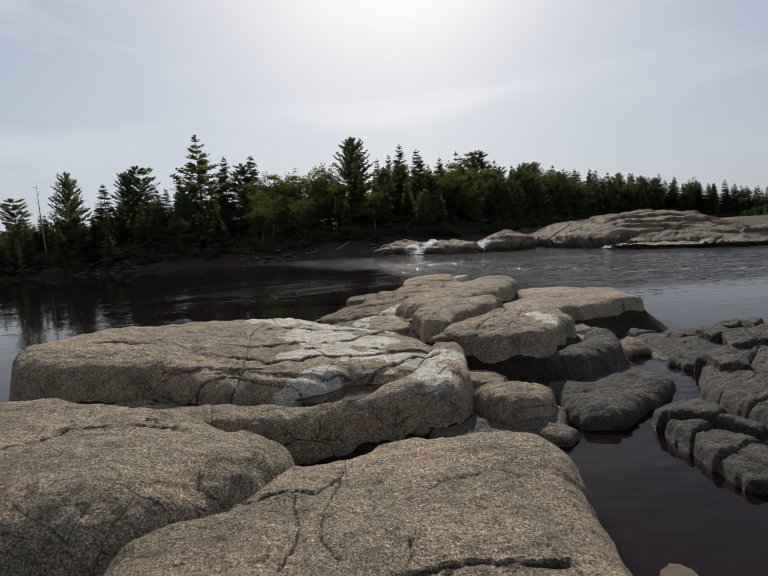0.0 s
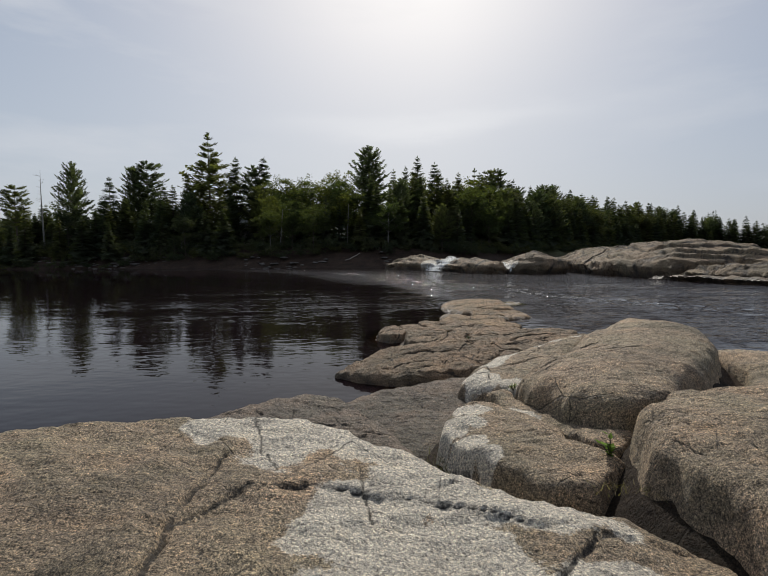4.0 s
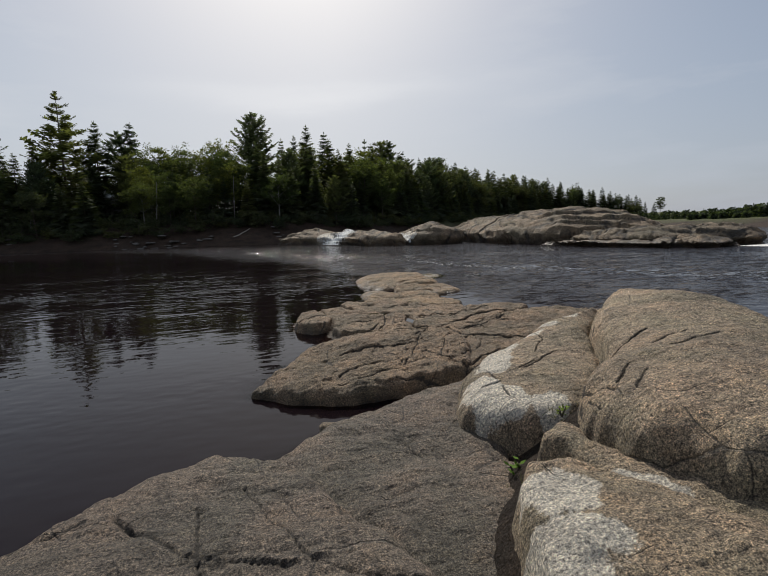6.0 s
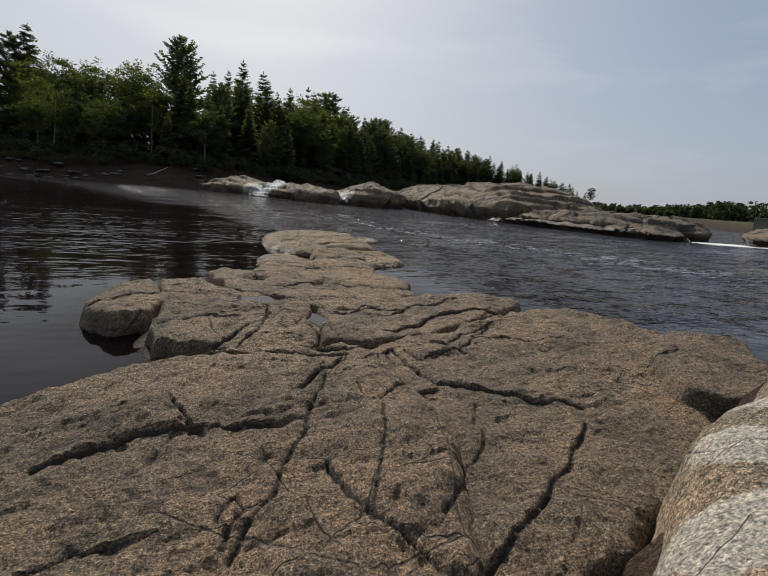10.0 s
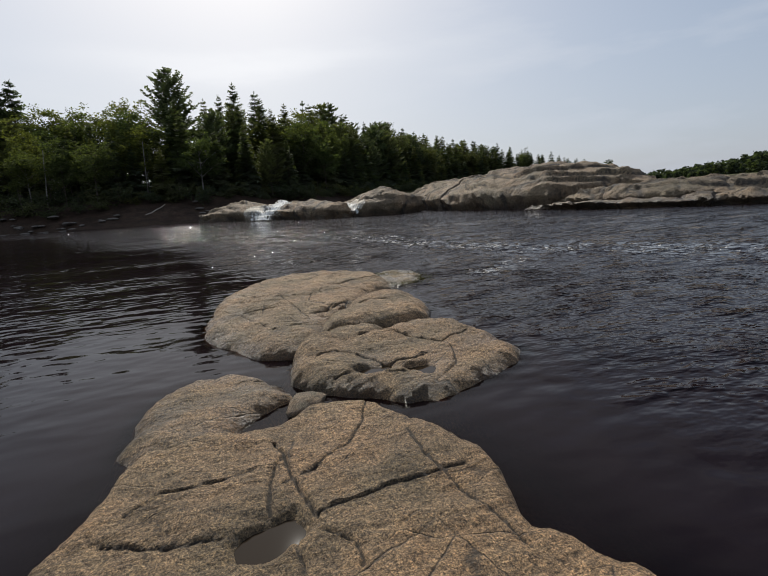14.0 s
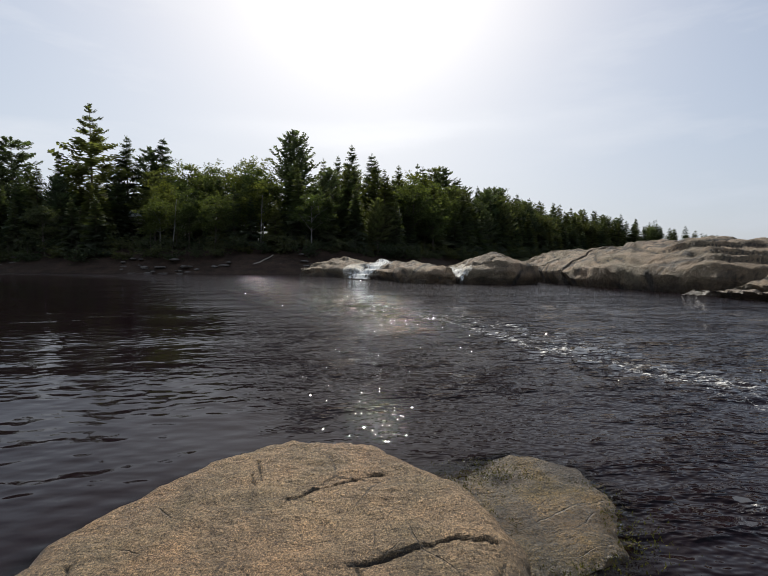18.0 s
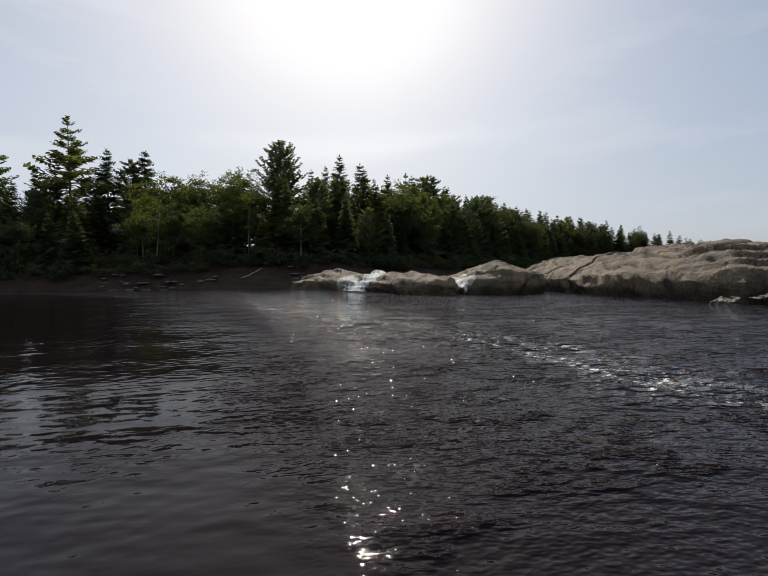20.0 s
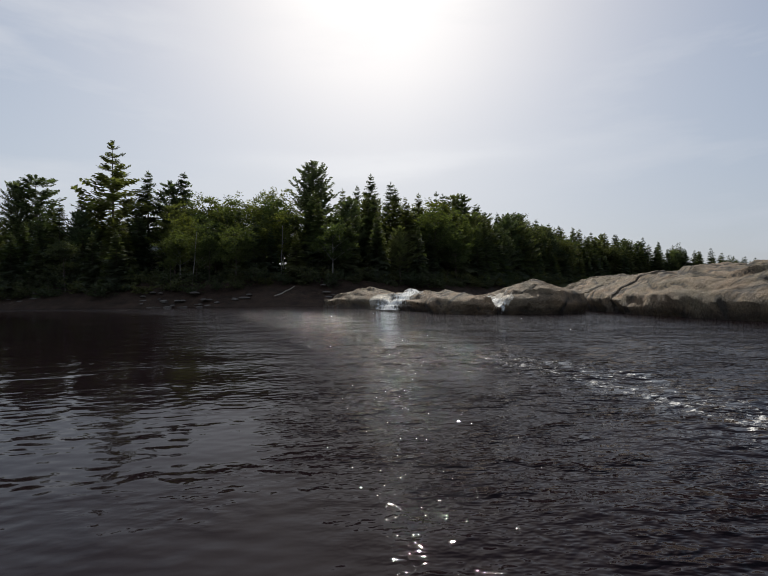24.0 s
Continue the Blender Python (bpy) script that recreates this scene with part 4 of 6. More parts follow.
crack(0.9, (1.46, 9.85), (1.19, 9.74), (1.01, 9.71), (0.65, 9.52), (0.56, 9.45))
crack(0.5, (1.16, 9.48), (1.55, 9.54))
crack(0.5, (1.19, 10.06), (1.07, 9.88), (0.87, 9.71))
crack(0.6, (0.19, 9.96), (0.14, 9.8), (0.15, 9.74))
crack(1, (0.26, 10.55), (0.26, 10.3), (0.25, 10.18), (0.36, 10.16), (0.46, 10.01), (0.59, 9.97), (0.68, 9.87))
crack(0.5, (0.05, 10.09), (0.14, 10.09), (0.26, 10.13))
crack(0.5, (0.52, 10.22), (0.74, 10.31), (1, 10.43))
crack(0.6, (0.7, 10.32), (0.62, 10.3), (0.5, 10.25))
crack(0.8, (1.16, 11.04), (1.09, 10.8), (0.81, 10.47))
crack(0.8, (1.64, 10.72), (1.61, 10.66), (1.6, 10.69))
crack(1.7, (-0.04, 13.97), (0.11, 14.15), (0.39, 14.53), (0.52, 15.0), (0.5, 15.2))


def slab_height(s, x, y):
    """Height of a slab's face over its plan, with the measures for its material."""
    seed = int(s["cx"] * 13 + s["cy"] * 7) & 1023
    far = s["res"] > 0.12
    sd = inside_distance(x, y, s["outline"]) + ((0.035 * fbm(x * 2.3, y * 2.3, 3, seed) + (0.075 if s["cy"] < 18.3 else 0.10)) if not far else 0.2 * fbm(x * 0.5, y * 0.5, 2, seed))
    k = 8.0 if far else 1.0
    z = s["z"] + s["gx"] * (x - s["cx"]) + s["gy"] * (y - s["cy"])
    r = s["edge"] * (0.5 if not far else 0.55) * (1 + 0.5 * vnoise(x * 1.1 / k, y * 1.1 / k, seed + 3))
    e = np.clip(sd / r, 0, 1)
    if not far:
        z = z + s["dome"] * (1 - np.exp(-np.clip(sd, 0, None) / (3 * r)))
        z = z - r * 0.8 * (1 - np.sqrt(np.clip(1 - (1 - e) ** 2, 0, 1)))
        z = z - np.clip(-sd, 0, None) * (5.0 if s["cy"] < 11.5 else (3.0 if s["cy"] < 18.3 else 1.4))
    else:
        # sheets of rock lying over one another, each with a steep broken edge
        sd = sd + 0.4 * fbm(x * 0.1, y * 0.1, 2, seed + 4)
        p = np.clip(sd / (s["edge"] * (2.6 if s["z"] < 1.5 else 5.0) + 0.5), 0, 1)
        full = z + s["dome"] * (1 - np.exp(-np.clip(sd, 0, None) / 4))
        face = full * np.clip((0.42 if s["z"] > 1.5 else 0.22) + 0.3 * vnoise(x * 0.13, y * 0.13, seed + 8), 0.08, 0.7)
        rise = face * np.clip(sd / 0.7, 0, 1) ** 0.8 + (full - face) * (1 - (1 - p) ** 2)
        step = 0.38 + 0.24 * s["z"]
        t = rise / step + 1.5 * fbm(x * 0.06 + 0.03 * y, y * 0.07, 3, seed + 5) + 0.09 * x - 0.03 * y
        tread = t - np.floor(t)
        shape = np.where(tread < 0.12, tread / 0.12 * 0.7, 0.7 + (tread - 0.12) / 0.88 * 0.3)
        some = np.clip(fbm(x * 0.09, y * 0.11, 2, seed + 65) * 2.6 + 0.7, 0, 1)
        z = rise + step * (shape - tread) * np.clip(rise / 0.2, 0, 1) * some * 0.6
        # ledge shadow, drawn as a dark joint line at each sheet's edge
        sheet = np.minimum(np.abs(tread - 0.03), 1.03 - tread) * step / 0.5 / 11 + (1 - some) * 0.05
        z = np.where(sd < 0, sd * 3.0, z)
    rg = s["rough"] * k
    ledge = fbm(x * 0.8 / k + 0.5 * y / k, y * 1.9 / k, 3, seed + 14) * 3.0
    ledge = (np.floor(ledge) + np.clip((ledge - np.floor(ledge)) * 8 - 7, 0, 1)) / 3.0
    rg = rg if not far else rg * np.clip(sd / 1.2, 0.05, 1)
    z = z + rg * (0.034 * fbm(x * 0.9 / k, y * 0.9 / k, 3, seed + 11) + 0.019 * fbm(x * 4 / k, y * 4 / k, 5, seed + 12, 0.62) + (0.022 if not far else 0.008) * ledge)
    f, num = joints(x, y, s["angle"], s["jl"], s["jw"], seed + 20)
    live = np.clip(vnoise(x * 0.8 / k, y * 0.8 / k, seed + 30) * 2.4 + (0.1 if not far and s["jd"] < 0.1 else 0.9), 0, 1)
    tip = (num * 7.31) % 1.0 - 0.5
    lean = (num * 13.7) % 1.0 - 0.5
    facet = tip * 0.10 * np.sin(x * 2.2 / k + 9 * num) + lean * 0.10 * np.sin(y * 2.2 / k + 5 * num)
    z = z + (rg * (s["jd"] * (0.35 if s["jd"] < 0.1 else 1.0) * (num - 0.5) + (0.12 if s["jd"] < 0.1 else 0.4) * facet) * live if not far else 0.25 * (num - 0.5) * live)
    wide = 1.0 if not far else 6.0
    dist = f * 0.5 * s["jw"] / wide + (1 - live) * 0.05
    deep = (0.25 if not far else 0.7) * s["jd"] * wide ** 0.5 * np.exp(-(dist / (0.013 if not far else 0.022)) ** 1.5)
    if far:
        g2, _ = joints(x, y, s["angle"] + 68, s["jl"] * 0.9, s["jw"] * 0.9, seed + 80)
        gate = np.clip(vnoise(x * 1.1 / k, y * 1.1 / k, seed + 31) * 2.4 + 0.2, 0, 1)
        hair = g2 * 0.45 * s["jw"] / wide + (1 - gate) * 0.05
        deep = np.maximum(deep, 0.018 * wide ** 0.5 * np.exp(-(hair / 0.028) ** 1.5))
        dist = np.minimum(dist, hair + 0.003)
        dist = np.minimum(dist, sheet) + 0.05 * np.clip(1 - sd / 0.8, 0, 1)
        deep = deep * np.clip(sd / 0.8, 0, 1)
    else:
        dist = dist + 0.002
        wob = 0.020 * vnoise(x * 4, y * 4, seed + 40) + 0.004 * vnoise(x * 14, y * 14, seed + 41)
        wob2 = 0.020 * vnoise(x * 4, y * 4, seed + 42) + 0.004 * vnoise(x * 14, y * 14, seed + 43)
        vary = 0.6 + 0.8 * np.clip(0.5 + vnoise(x * 2.3, y * 2.3, seed + 44), 0, 1)
        drop = 0.0
        x0, x1, y0, y1 = s["box"]
        for width, pts, (a0, a1, b0, b1) in CRACKS:
            if a1 < x0 - 0.1 or a0 > x1 + 0.1 or b1 < y0 - 0.1 or b0 > y1 + 0.1:
                continue
            d = line_distance(x + wob, y + wob2, pts)
            half = 0.34 * s["res"] + 0.002 * width * vary
            deep = np.maximum(deep, (0.008 + 0.017 * width) * np.exp(-(d / half) ** 2) + 0.005 * width * np.exp(-d / 0.05))
            lx, ly = [p[0] for p in pts], [p[1] for p in pts]
            if max(lx) - min(lx) > max(ly) - min(ly):
                order = np.argsort(lx)
                below = np.clip((np.interp(x, np.array(lx)[order], np.array(ly)[order]) - y) / 0.02, 0, 1)
            else:
                order = np.argsort(ly)
                below = np.clip((x - np.interp(y, np.array(ly)[order], np.array(lx)[order])) / 0.02, 0, 1) * 0.5
            drop = drop + s["ledge"] * (1.0 if s["cy"] < 16.8 else 0.35) * width * below * np.exp(-d / 0.25)
            dist = np.minimum(dist, d - 0.001 - 0.0024 * width * vary)
        z = z - np.minimum(drop, 0.07)
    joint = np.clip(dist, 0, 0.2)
    z = z - deep
    for dx, dy, dr in s["dips"]:
        d = np.hypot(x - dx, (y - dy) * 1.4) + 0.09 * fbm(x * 4, y * 4, 2, seed + 50)
        z = z - 0.06 * np.exp(-np.clip(d / dr, 0, 5) ** 3)
    white = np.zeros(x.shape)
    for wx, wy, wr in s["white"]:
        d = np.hypot(x - wx, y - wy) + 0.5 * wr * fbm(x * 3, y * 3, 3, seed + 60)
        white = np.maximum(white, np.clip((wr - d) / (0.35 * wr) + 0.5, 0, 1))
    # damp rim on near slabs; on far ones the painted foot shade
    edge_wet_shade = np.clip(1 - (z - 0.01) / ((0.08 if s["cy"] < 14 else 0.13) if not far else 0.5 + 0.12 * s["z"]), 0, 1) * (np.clip(0.7 + fbm(x * 3, y * 3, 2, seed + 70), 0, 1) if not far else 0.9)
    return z, sd, white, joint, edge_wet_shade


def build_slab(s):
    x0, x1, y0, y1 = s["box"]
    m = 0.22 if s["res"] < 0.12 else 1.0
    step = s["res"] * ((0.68 if 11 < s["cy"] < 20 else 0.8) if s["res"] < 0.03 else 1.0)
    nx, ny = int((x1 - x0 + 2 * m) / step) + 2, int((y1 - y0 + 2 * m) / step) + 2
    X, Y = np.meshgrid(np.linspace(x0 - m, x1 + m, nx), np.linspace(y0 - m, y1 + m, ny))
    z, sd, white, joint, wet_shade = slab_height(s, X, Y)
    if s["res"] > 0.12:
        # the river has undercut the foot of the ridge
        gy, gx = np.gradient(sd, s["res"])
        cut = 0.75 * np.clip(1 - z / (0.40 * s["z"] + 0.1), 0, 1) * np.clip(1.4 - sd, 0, 1)
        X, Y = X + gx * cut, Y + gy * cut
    v = np.stack([X.ravel(), Y.ravel(), z.ravel()], 1)
    v, f, attrs = packed(v, grid_faces(nx, ny, sd > -m * 0.75), [("white", white.ravel()), ("joint", joint.ravel()), ("wet_shade", wet_shade.ravel())])
    c = Vector((s["cx"], s["cy"], 0))
    ob = new(s["name"], mesh_of(s["name"], v - np.array(c), f, attrs))
    ob.data.set_sharp_from_angle(angle=radians(26 if s["res"] > 0.12 else 34))
    ob.location = c
    ob.data.materials.append(s["mat"])
    return tagged(ob, s["label"], "rock", "granite outcrop")


for one in SLABS:
    build_slab(one)
NEAR_SLABS = list(SLABS)
SLABS.clear()

# island ridge across the channel
FARL = "weathered tan granite ridge across the channel"
slab("island_rock", GRANITE_FAR, [(0.5, 78), (3.5, 71.8), (6.5, 66.5), (8.6, 62), (9.3, 57.8), (11, 55.2), (13.4, 54.4), (14.2, 58), (13.5, 66), (10, 74), (4, 81)], 1.65, 0.06, 0.0, dome=0.75, edge=1.2, angle=110, jl=6, jw=2.2, white=[(6.8, 68.2, 1.7), (7.8, 66, 1.4)], res=0.125, label="low granite island rock with a white cascade")
slab("island_rock", GRANITE_FAR, [(8.8, 61.5), (9.4, 57.5), (11, 55), (13.2, 54), (14.2, 57), (13.5, 63), (11.2, 66.5)], 1.5, 0.04, 0.0, dome=0.8, edge=1.2, angle=100, jl=5, jw=2, res=0.125, label=FARL)
slab("island_rock", GRANITE_FAR, [(13.6, 54.5), (17.5, 53), (20.5, 54.5), (21, 60), (19, 67), (14, 66), (13.4, 60)], 1.9, 0.02, 0.0, dome=0.8, edge=1.2, angle=15, jl=6, jw=1.6, white=[(14.3, 57.5, 0.9), (14.2, 55.3, 0.7)], res=0.125, label=FARL)
slab("island_rock", GRANITE_FAR, [(21, 55), (21.3, 47.5), (22.5, 41), (30, 38.5), (40, 46), (44, 58), (36, 71), (23, 69)], 2.05, -0.02, 0.0, dome=0.9, edge=1.2, angle=20, jl=9, jw=2.0, res=0.125, label="large rounded granite island ridge")
slab("island_rock", GRANITE_FAR, [(22.4, 40.5), (22.6, 35.5), (25, 31.5), (31, 30), (40, 38), (42, 46), (30, 39)], 1.0, 0.0, 0.0, dome=0.4, edge=1.0, angle=25, jl=6, jw=1.4, res=0.125, label=FARL)
slab("island_rock", GRANITE_FAR, [(21.6, 42), (21.2, 36), (22.6, 31.5), (25.5, 28.8), (28.5, 29.5), (26, 32.5), (23.6, 37)], 0.5, dome=0.25, edge=0.5, angle=60, jl=4, jw=1.2, res=0.125, label="low grey ledge at the island's foot")
slab("island_rock", GRANITE_FAR, [(33, 30), (36, 26), (40, 23.5), (45, 24), (46, 31), (41, 35)], 0.9, dome=0.5, edge=1.0, angle=20, jl=5, jw=2, res=0.14, label="granite ledge behind the rapids", white=[(38, 28, 1.0)])
slab("island_rock", GRANITE_FAR, [(40, 21.5), (44, 17), (52, 13), (62, 12), (64, 18), (52, 20)], 0.55, dome=0.4, edge=0.8, angle=10, jl=4, jw=1.5, res=0.14, label="low rocks along the far bank")
for one in SLABS:
    build_slab(one)
FAR_SLABS = list(SLABS)

# ---------------------------------------------------------------- ground, one sheet from riverbed to the far hills


def graded(lo, hi, fine_lo, fine_hi, step, grow=1.12):
    mid = list(np.arange(fine_lo, fine_hi + step / 2, step))
    up, s = [mid[-1]], step
    while up[-1] < hi:
        s *= grow
        up.append(up[-1] + s)
    dn, s = [mid[0]], step
    while dn[-1] > lo:
        s *= grow
        dn.append(dn[-1] - s)
    return np.array(dn[:0:-1] + mid + up[1:])


SHORE_X = [-900, -300, -120, -70, -45, -28, -14, -3, 5, 14, 26, 45, 70, 100, 140, 200, 900]
SHORE_Y = [420, 250, 128, 99, 95, 91, 88, 86, 88, 93, 102, 122, 150, 182, 205, 225, 300]


def bank_height(x, y):
    d = y - np.interp(x, SHORE_X, SHORE_Y)
    rise = np.where(d > 0, 4.6 * (1 - np.exp(-np.clip(d, 0, None) / 5)) + np.clip(d - 25, 0, None) * 0.02, np.clip(d * 0.2, -1.3, 0))
    right = (x - 62) * 0.8 + (20 - y) * 0.25
    rise = np.maximum(rise, np.where(right > 0, 1.8 * (1 - np.exp(-right / 10)), np.clip(right * 0.2, -1.3, 0)))
    back = -3.2 - y - np.abs(x) * 0.25
    return np.maximum(rise, np.where(back > 0, 0.9 * (1 - np.exp(-back / 4)), np.clip(back * 0.5, -1.3, 0)))


def bedrock(x, y):
    z = bank_height(x, y) + 0.06 * fbm(x * 0.35, y * 0.35, 4, 3)
    near = (x > -9) & (x < 12) & (y > -6) & (y < 30)
    zn, xn, yn = z[near], x[near], y[near]
    for s in NEAR_SLABS:
        sd = inside_distance(xn, yn, s["outline"])
        top = s["z"] + s["gx"] * np.clip(xn - s["cx"], -2, 2) + s["gy"] * np.clip(yn - s["cy"], -2, 2)
        top = np.minimum(top - 0.05 - 0.45 * s["edge"], 0.7)
        zn = np.maximum(zn, top - np.clip(-sd, 0, None) * np.interp(yn, [3, 8, 13, 15], [1.5, 0.9, 0.6, 0.5]) + 0.03 * vnoise(xn * 2, yn * 2, 8))
    # the bed never stands above a slab that lies on it
    for s in NEAR_SLABS:
        if s["cy"] < 11.5:
            continue
        sd = inside_distance(xn, yn, s["outline"])
        top = s["z"] + s["gx"] * np.clip(xn - s["cx"], -2, 2) + s["gy"] * np.clip(yn - s["cy"], -2, 2)
        zn = np.where(sd > -0.1, np.minimum(zn, top - 0.16 - 0.3 * s["edge"]), zn)
    z[near] = zn
    return z


gx, gy = graded(-1500, 1800, -6.0, 8.0, 0.09), graded(-300, 2200, -3.0, 27.0, 0.09)
X, Y = np.meshgrid(gx, gy)
Z = bedrock(X, Y)
wet_shade = np.clip(1 - (Z - 0.02) / 0.12, 0, 1) * (np.hypot(X - 1, Y - 10) < 28)
ground = new("ground", mesh_of("ground", np.stack([X.ravel(), Y.ravel(), Z.ravel()], 1), grid_faces(len(gx), len(gy)),
                               [("white", 0 * X), ("joint", 0 * X + 0.2), ("wet_shade", wet_shade * 0.5), ("bank", 1.0 * ((Y > 60) | (X > 42))), ("green", np.clip((Z - 0.7) / 0.8 + fbm(X * 0.3, Y * 0.3, 3, 21), 0, 1) * (X > 42)), ("shelf", 1.0 * ((Y > 9.5) & (np.hypot(X - 1, Y - 16) < 16)))]))
ground_mat = rock_material("bedrock", (0.062, 0.046, 0.034), (0.042, 0.031, 0.023), (0.024, 0.018, 0.013), 0.6, 0.7, 0.7)
ground_mat.node_tree.nodes["Principled BSDF"].inputs["Specular IOR Level"].default_value = 0.15
g_nt = ground_mat.node_tree
g_in = g_nt.nodes["Principled BSDF"].inputs["Base Color"]
g_old = g_in.links[0].from_socket
g_nt.links.new(mixed(g_nt, attribute(g_nt, "shelf"), g_old, mixed(g_nt, 1.0, g_old, (2.3, 2.1, 2.0), "MULTIPLY")), g_in)
g_shelf = g_in.links[0].from_socket
g_turf = ramp(g_nt, noise_node(g_nt, 2.5, 5, 0.7), [(0.35, (0.045, 0.055, 0.018)), (0.65, (0.115, 0.115, 0.042))])
g_bank = mixed(g_nt, attribute(g_nt, "bank"), g_shelf, mixed(g_nt, 1.0, g_old, (1.15, 1.0, 0.95), "MULTIPLY"))
g_nt.links.new(mixed(g_nt, attribute(g_nt, "green"), g_bank, g_turf), g_in)
ground.data.materials.append(ground_mat)
tagged(ground, "dark bedrock, riverbed and wooded river banks", "ground", kind="structure")

# ---------------------------------------------------------------- river
wx, wy = graded(-1400, 1500, -6.0, 9.0, 0.08), graded(-250, 900, -2.0, 34.0, 0.08)
X, Y = np.meshgrid(wx, wy)
bed = bedrock(X, Y)
for s in NEAR_SLABS:
    x0, x1, y0, y1 = s["box"]
    pick = (X > x0 - 0.2) & (X < x1 + 0.2) & (Y > y0 - 0.2) & (Y < y1 + 0.2)
    if pick.any():
        hz, sd, *_ = slab_height(s, X[pick], Y[pick])
        bed[pick] = np.maximum(bed[pick], np.where(sd > -0.15, hz, -9))
deep = np.clip(-bed / 0.30, 0, 1) ** 0.7
# calm pool on one side of the outcrop, a swift tongue of current and rippled water on the other
TONGUE = [(20, 12), (13, 17), (9, 24), (6, 33), (2, 45), (-6, 66), (-20, 80), (-50, 92)]
tong = line_distance(X, Y, TONGUE)
side = inside_distance(X, Y, TONGUE + [(-50, 400), (400, 400), (400, 12)])
reach = np.interp(Y, [10, 25, 40, 70, 90], [2.0, 2.4, 4.0, 5.0, 3.0])
flow = np.clip(0.9 * np.exp(-(tong / reach) ** 2) + 0.55 / (1 + np.exp(-side / 1.2)), 0.0, 1.3)
shelter = np.clip((np.interp(Y, [10, 30, 60, 80], [-7, -9, -16, -30]) - X) / 6, 0, 1)
calm = 0.03 + 0.06 * np.clip(fbm(X * 0.15, Y * 0.3, 2, 5) + 0.3, 0, 1) + 0.17 * np.clip((Y - 17) / 6, 0, 1) * np.clip((42 - Y) / 14, 0, 1)
flow = np.maximum(flow, 0.56 * np.exp(-(line_distance(X, Y, [(6.0, 24.4), (4.4, 26.0), (3.6, 28), (2.6, 36)]) / 2.6) ** 2))
flow = np.maximum(flow, calm * (1 - 0.75 * shelter))
flow = np.maximum(flow, 0.45 * np.clip((X - 2.6) / 2.0, 0, 1) * np.clip((Y - 12) / 3, 0, 1) * np.clip((30 - Y) / 4, 0, 1))
rapid = np.exp(-(tong / (1.3 * reach)) ** 2) * np.clip((Y - 29) / 10, 0, 1) * np.clip((100 - Y) / 20, 0, 1) * np.clip((X + 34) / 14, 0, 1)
foam_glint = np.zeros(X.shape)


def streak(pts, width, power):
    global foam_glint
    d = np.abs(line_distance(X, Y, pts) + 1.1 * width * fbm(X * 0.35 / width, Y * 0.35 / width, 4, 9))
    foam_glint = np.maximum(foam_glint, power * np.exp(-(d / width) ** 2))


streak([(5.5, 36.5), (7.1, 30), (8.6, 24.7), (10.5, 21.5), (13, 18)], 1.1, 0.62)
streak([(6.2, 33), (6.8, 29.9), (7.6, 27.2), (8.4, 25.2)], 0.45, 0.72)
streak([(5.9, 22.5), (6.5, 22.9), (7.2, 23.6)], 0.36, 0.66)
streak([(1, 44), (4, 34), (6, 32)], 1.3, 0.52)
# sun glitter off the far shore, painted as white flecks
streak([(-40, 86), (-14, 75), (2, 70.5), (6, 65)], 0.9, 0.66)
streak([(29.5, 30.5), (27, 26.5), (24, 21), (21, 15)], 0.9, 0.8)
streak([(36, 26), (31, 28.5), (28.5, 29)], 1.0, 1.2)
streak([(31, 28.5), (37, 24), (45, 18)], 1.2, 1.2)
streak([(7.2, 66.0), (8.2, 64.0)], 0.9, 0.8)
streak([(3.0, 26.2), (4.0, 26.8), (5.5, 29)], 0.5, 0.5)
streak([(9, 40), (14, 34), (22, 24)], 1.6, 0.5)
lap = np.exp(-((bed + 0.0) / 0.03) ** 2) * (flow > 0.3)
foam_glint = np.maximum(foam_glint, 0.30 * lap)
chop = flow * (0.012 * fbm(X * 1.1 + Y * 0.3, Y * 2.4, 3, 21) + 0.022 * fbm(X * 0.35, Y * 0.6, 2, 23)) + 0.05 * np.clip(foam_glint, 0, 1) * vnoise(X * 3, Y * 3, 25)
fade = 1 / (1 + (np.hypot(X - 2, Y - 15) / 60) ** 2)
water = new("river_water", mesh_of("river_water", np.stack([X.ravel(), Y.ravel(), (chop * fade).ravel()], 1), grid_faces(len(wx), len(wy)),
                                   [("flow", flow), ("foam_glint", foam_glint), ("deep", deep), ("rapid", rapid)]))
water.data.materials.append(WATER)
tagged(water, "dark tea-brown river, calm on one side and rippled on the other", "water", kind="structure")

# ---------------------------------------------------------------- trees


def tube(verts, faces, p0, p1, r0, r1, sides=6):
    a = (Vector(p1) - Vector(p0)).normalized()
    u = a.orthogonal().normalized()
    w = a.cross(u)
    base = len(verts)
    for p, r in ((p0, r0), (p1, r1)):
        for i in range(sides):
            t = 2 * math.pi * i / sides
            q = Vector(p) + (u * math.cos(t) + w * math.sin(t)) * r
            verts.append((q.x, q.y, q.z))
    for i in range(sides):
        j = (i + 1) % sides
        faces.append((base + i, base + j, base + sides + j))
        faces.append((base + i, base + sides + j, base + sides + i))


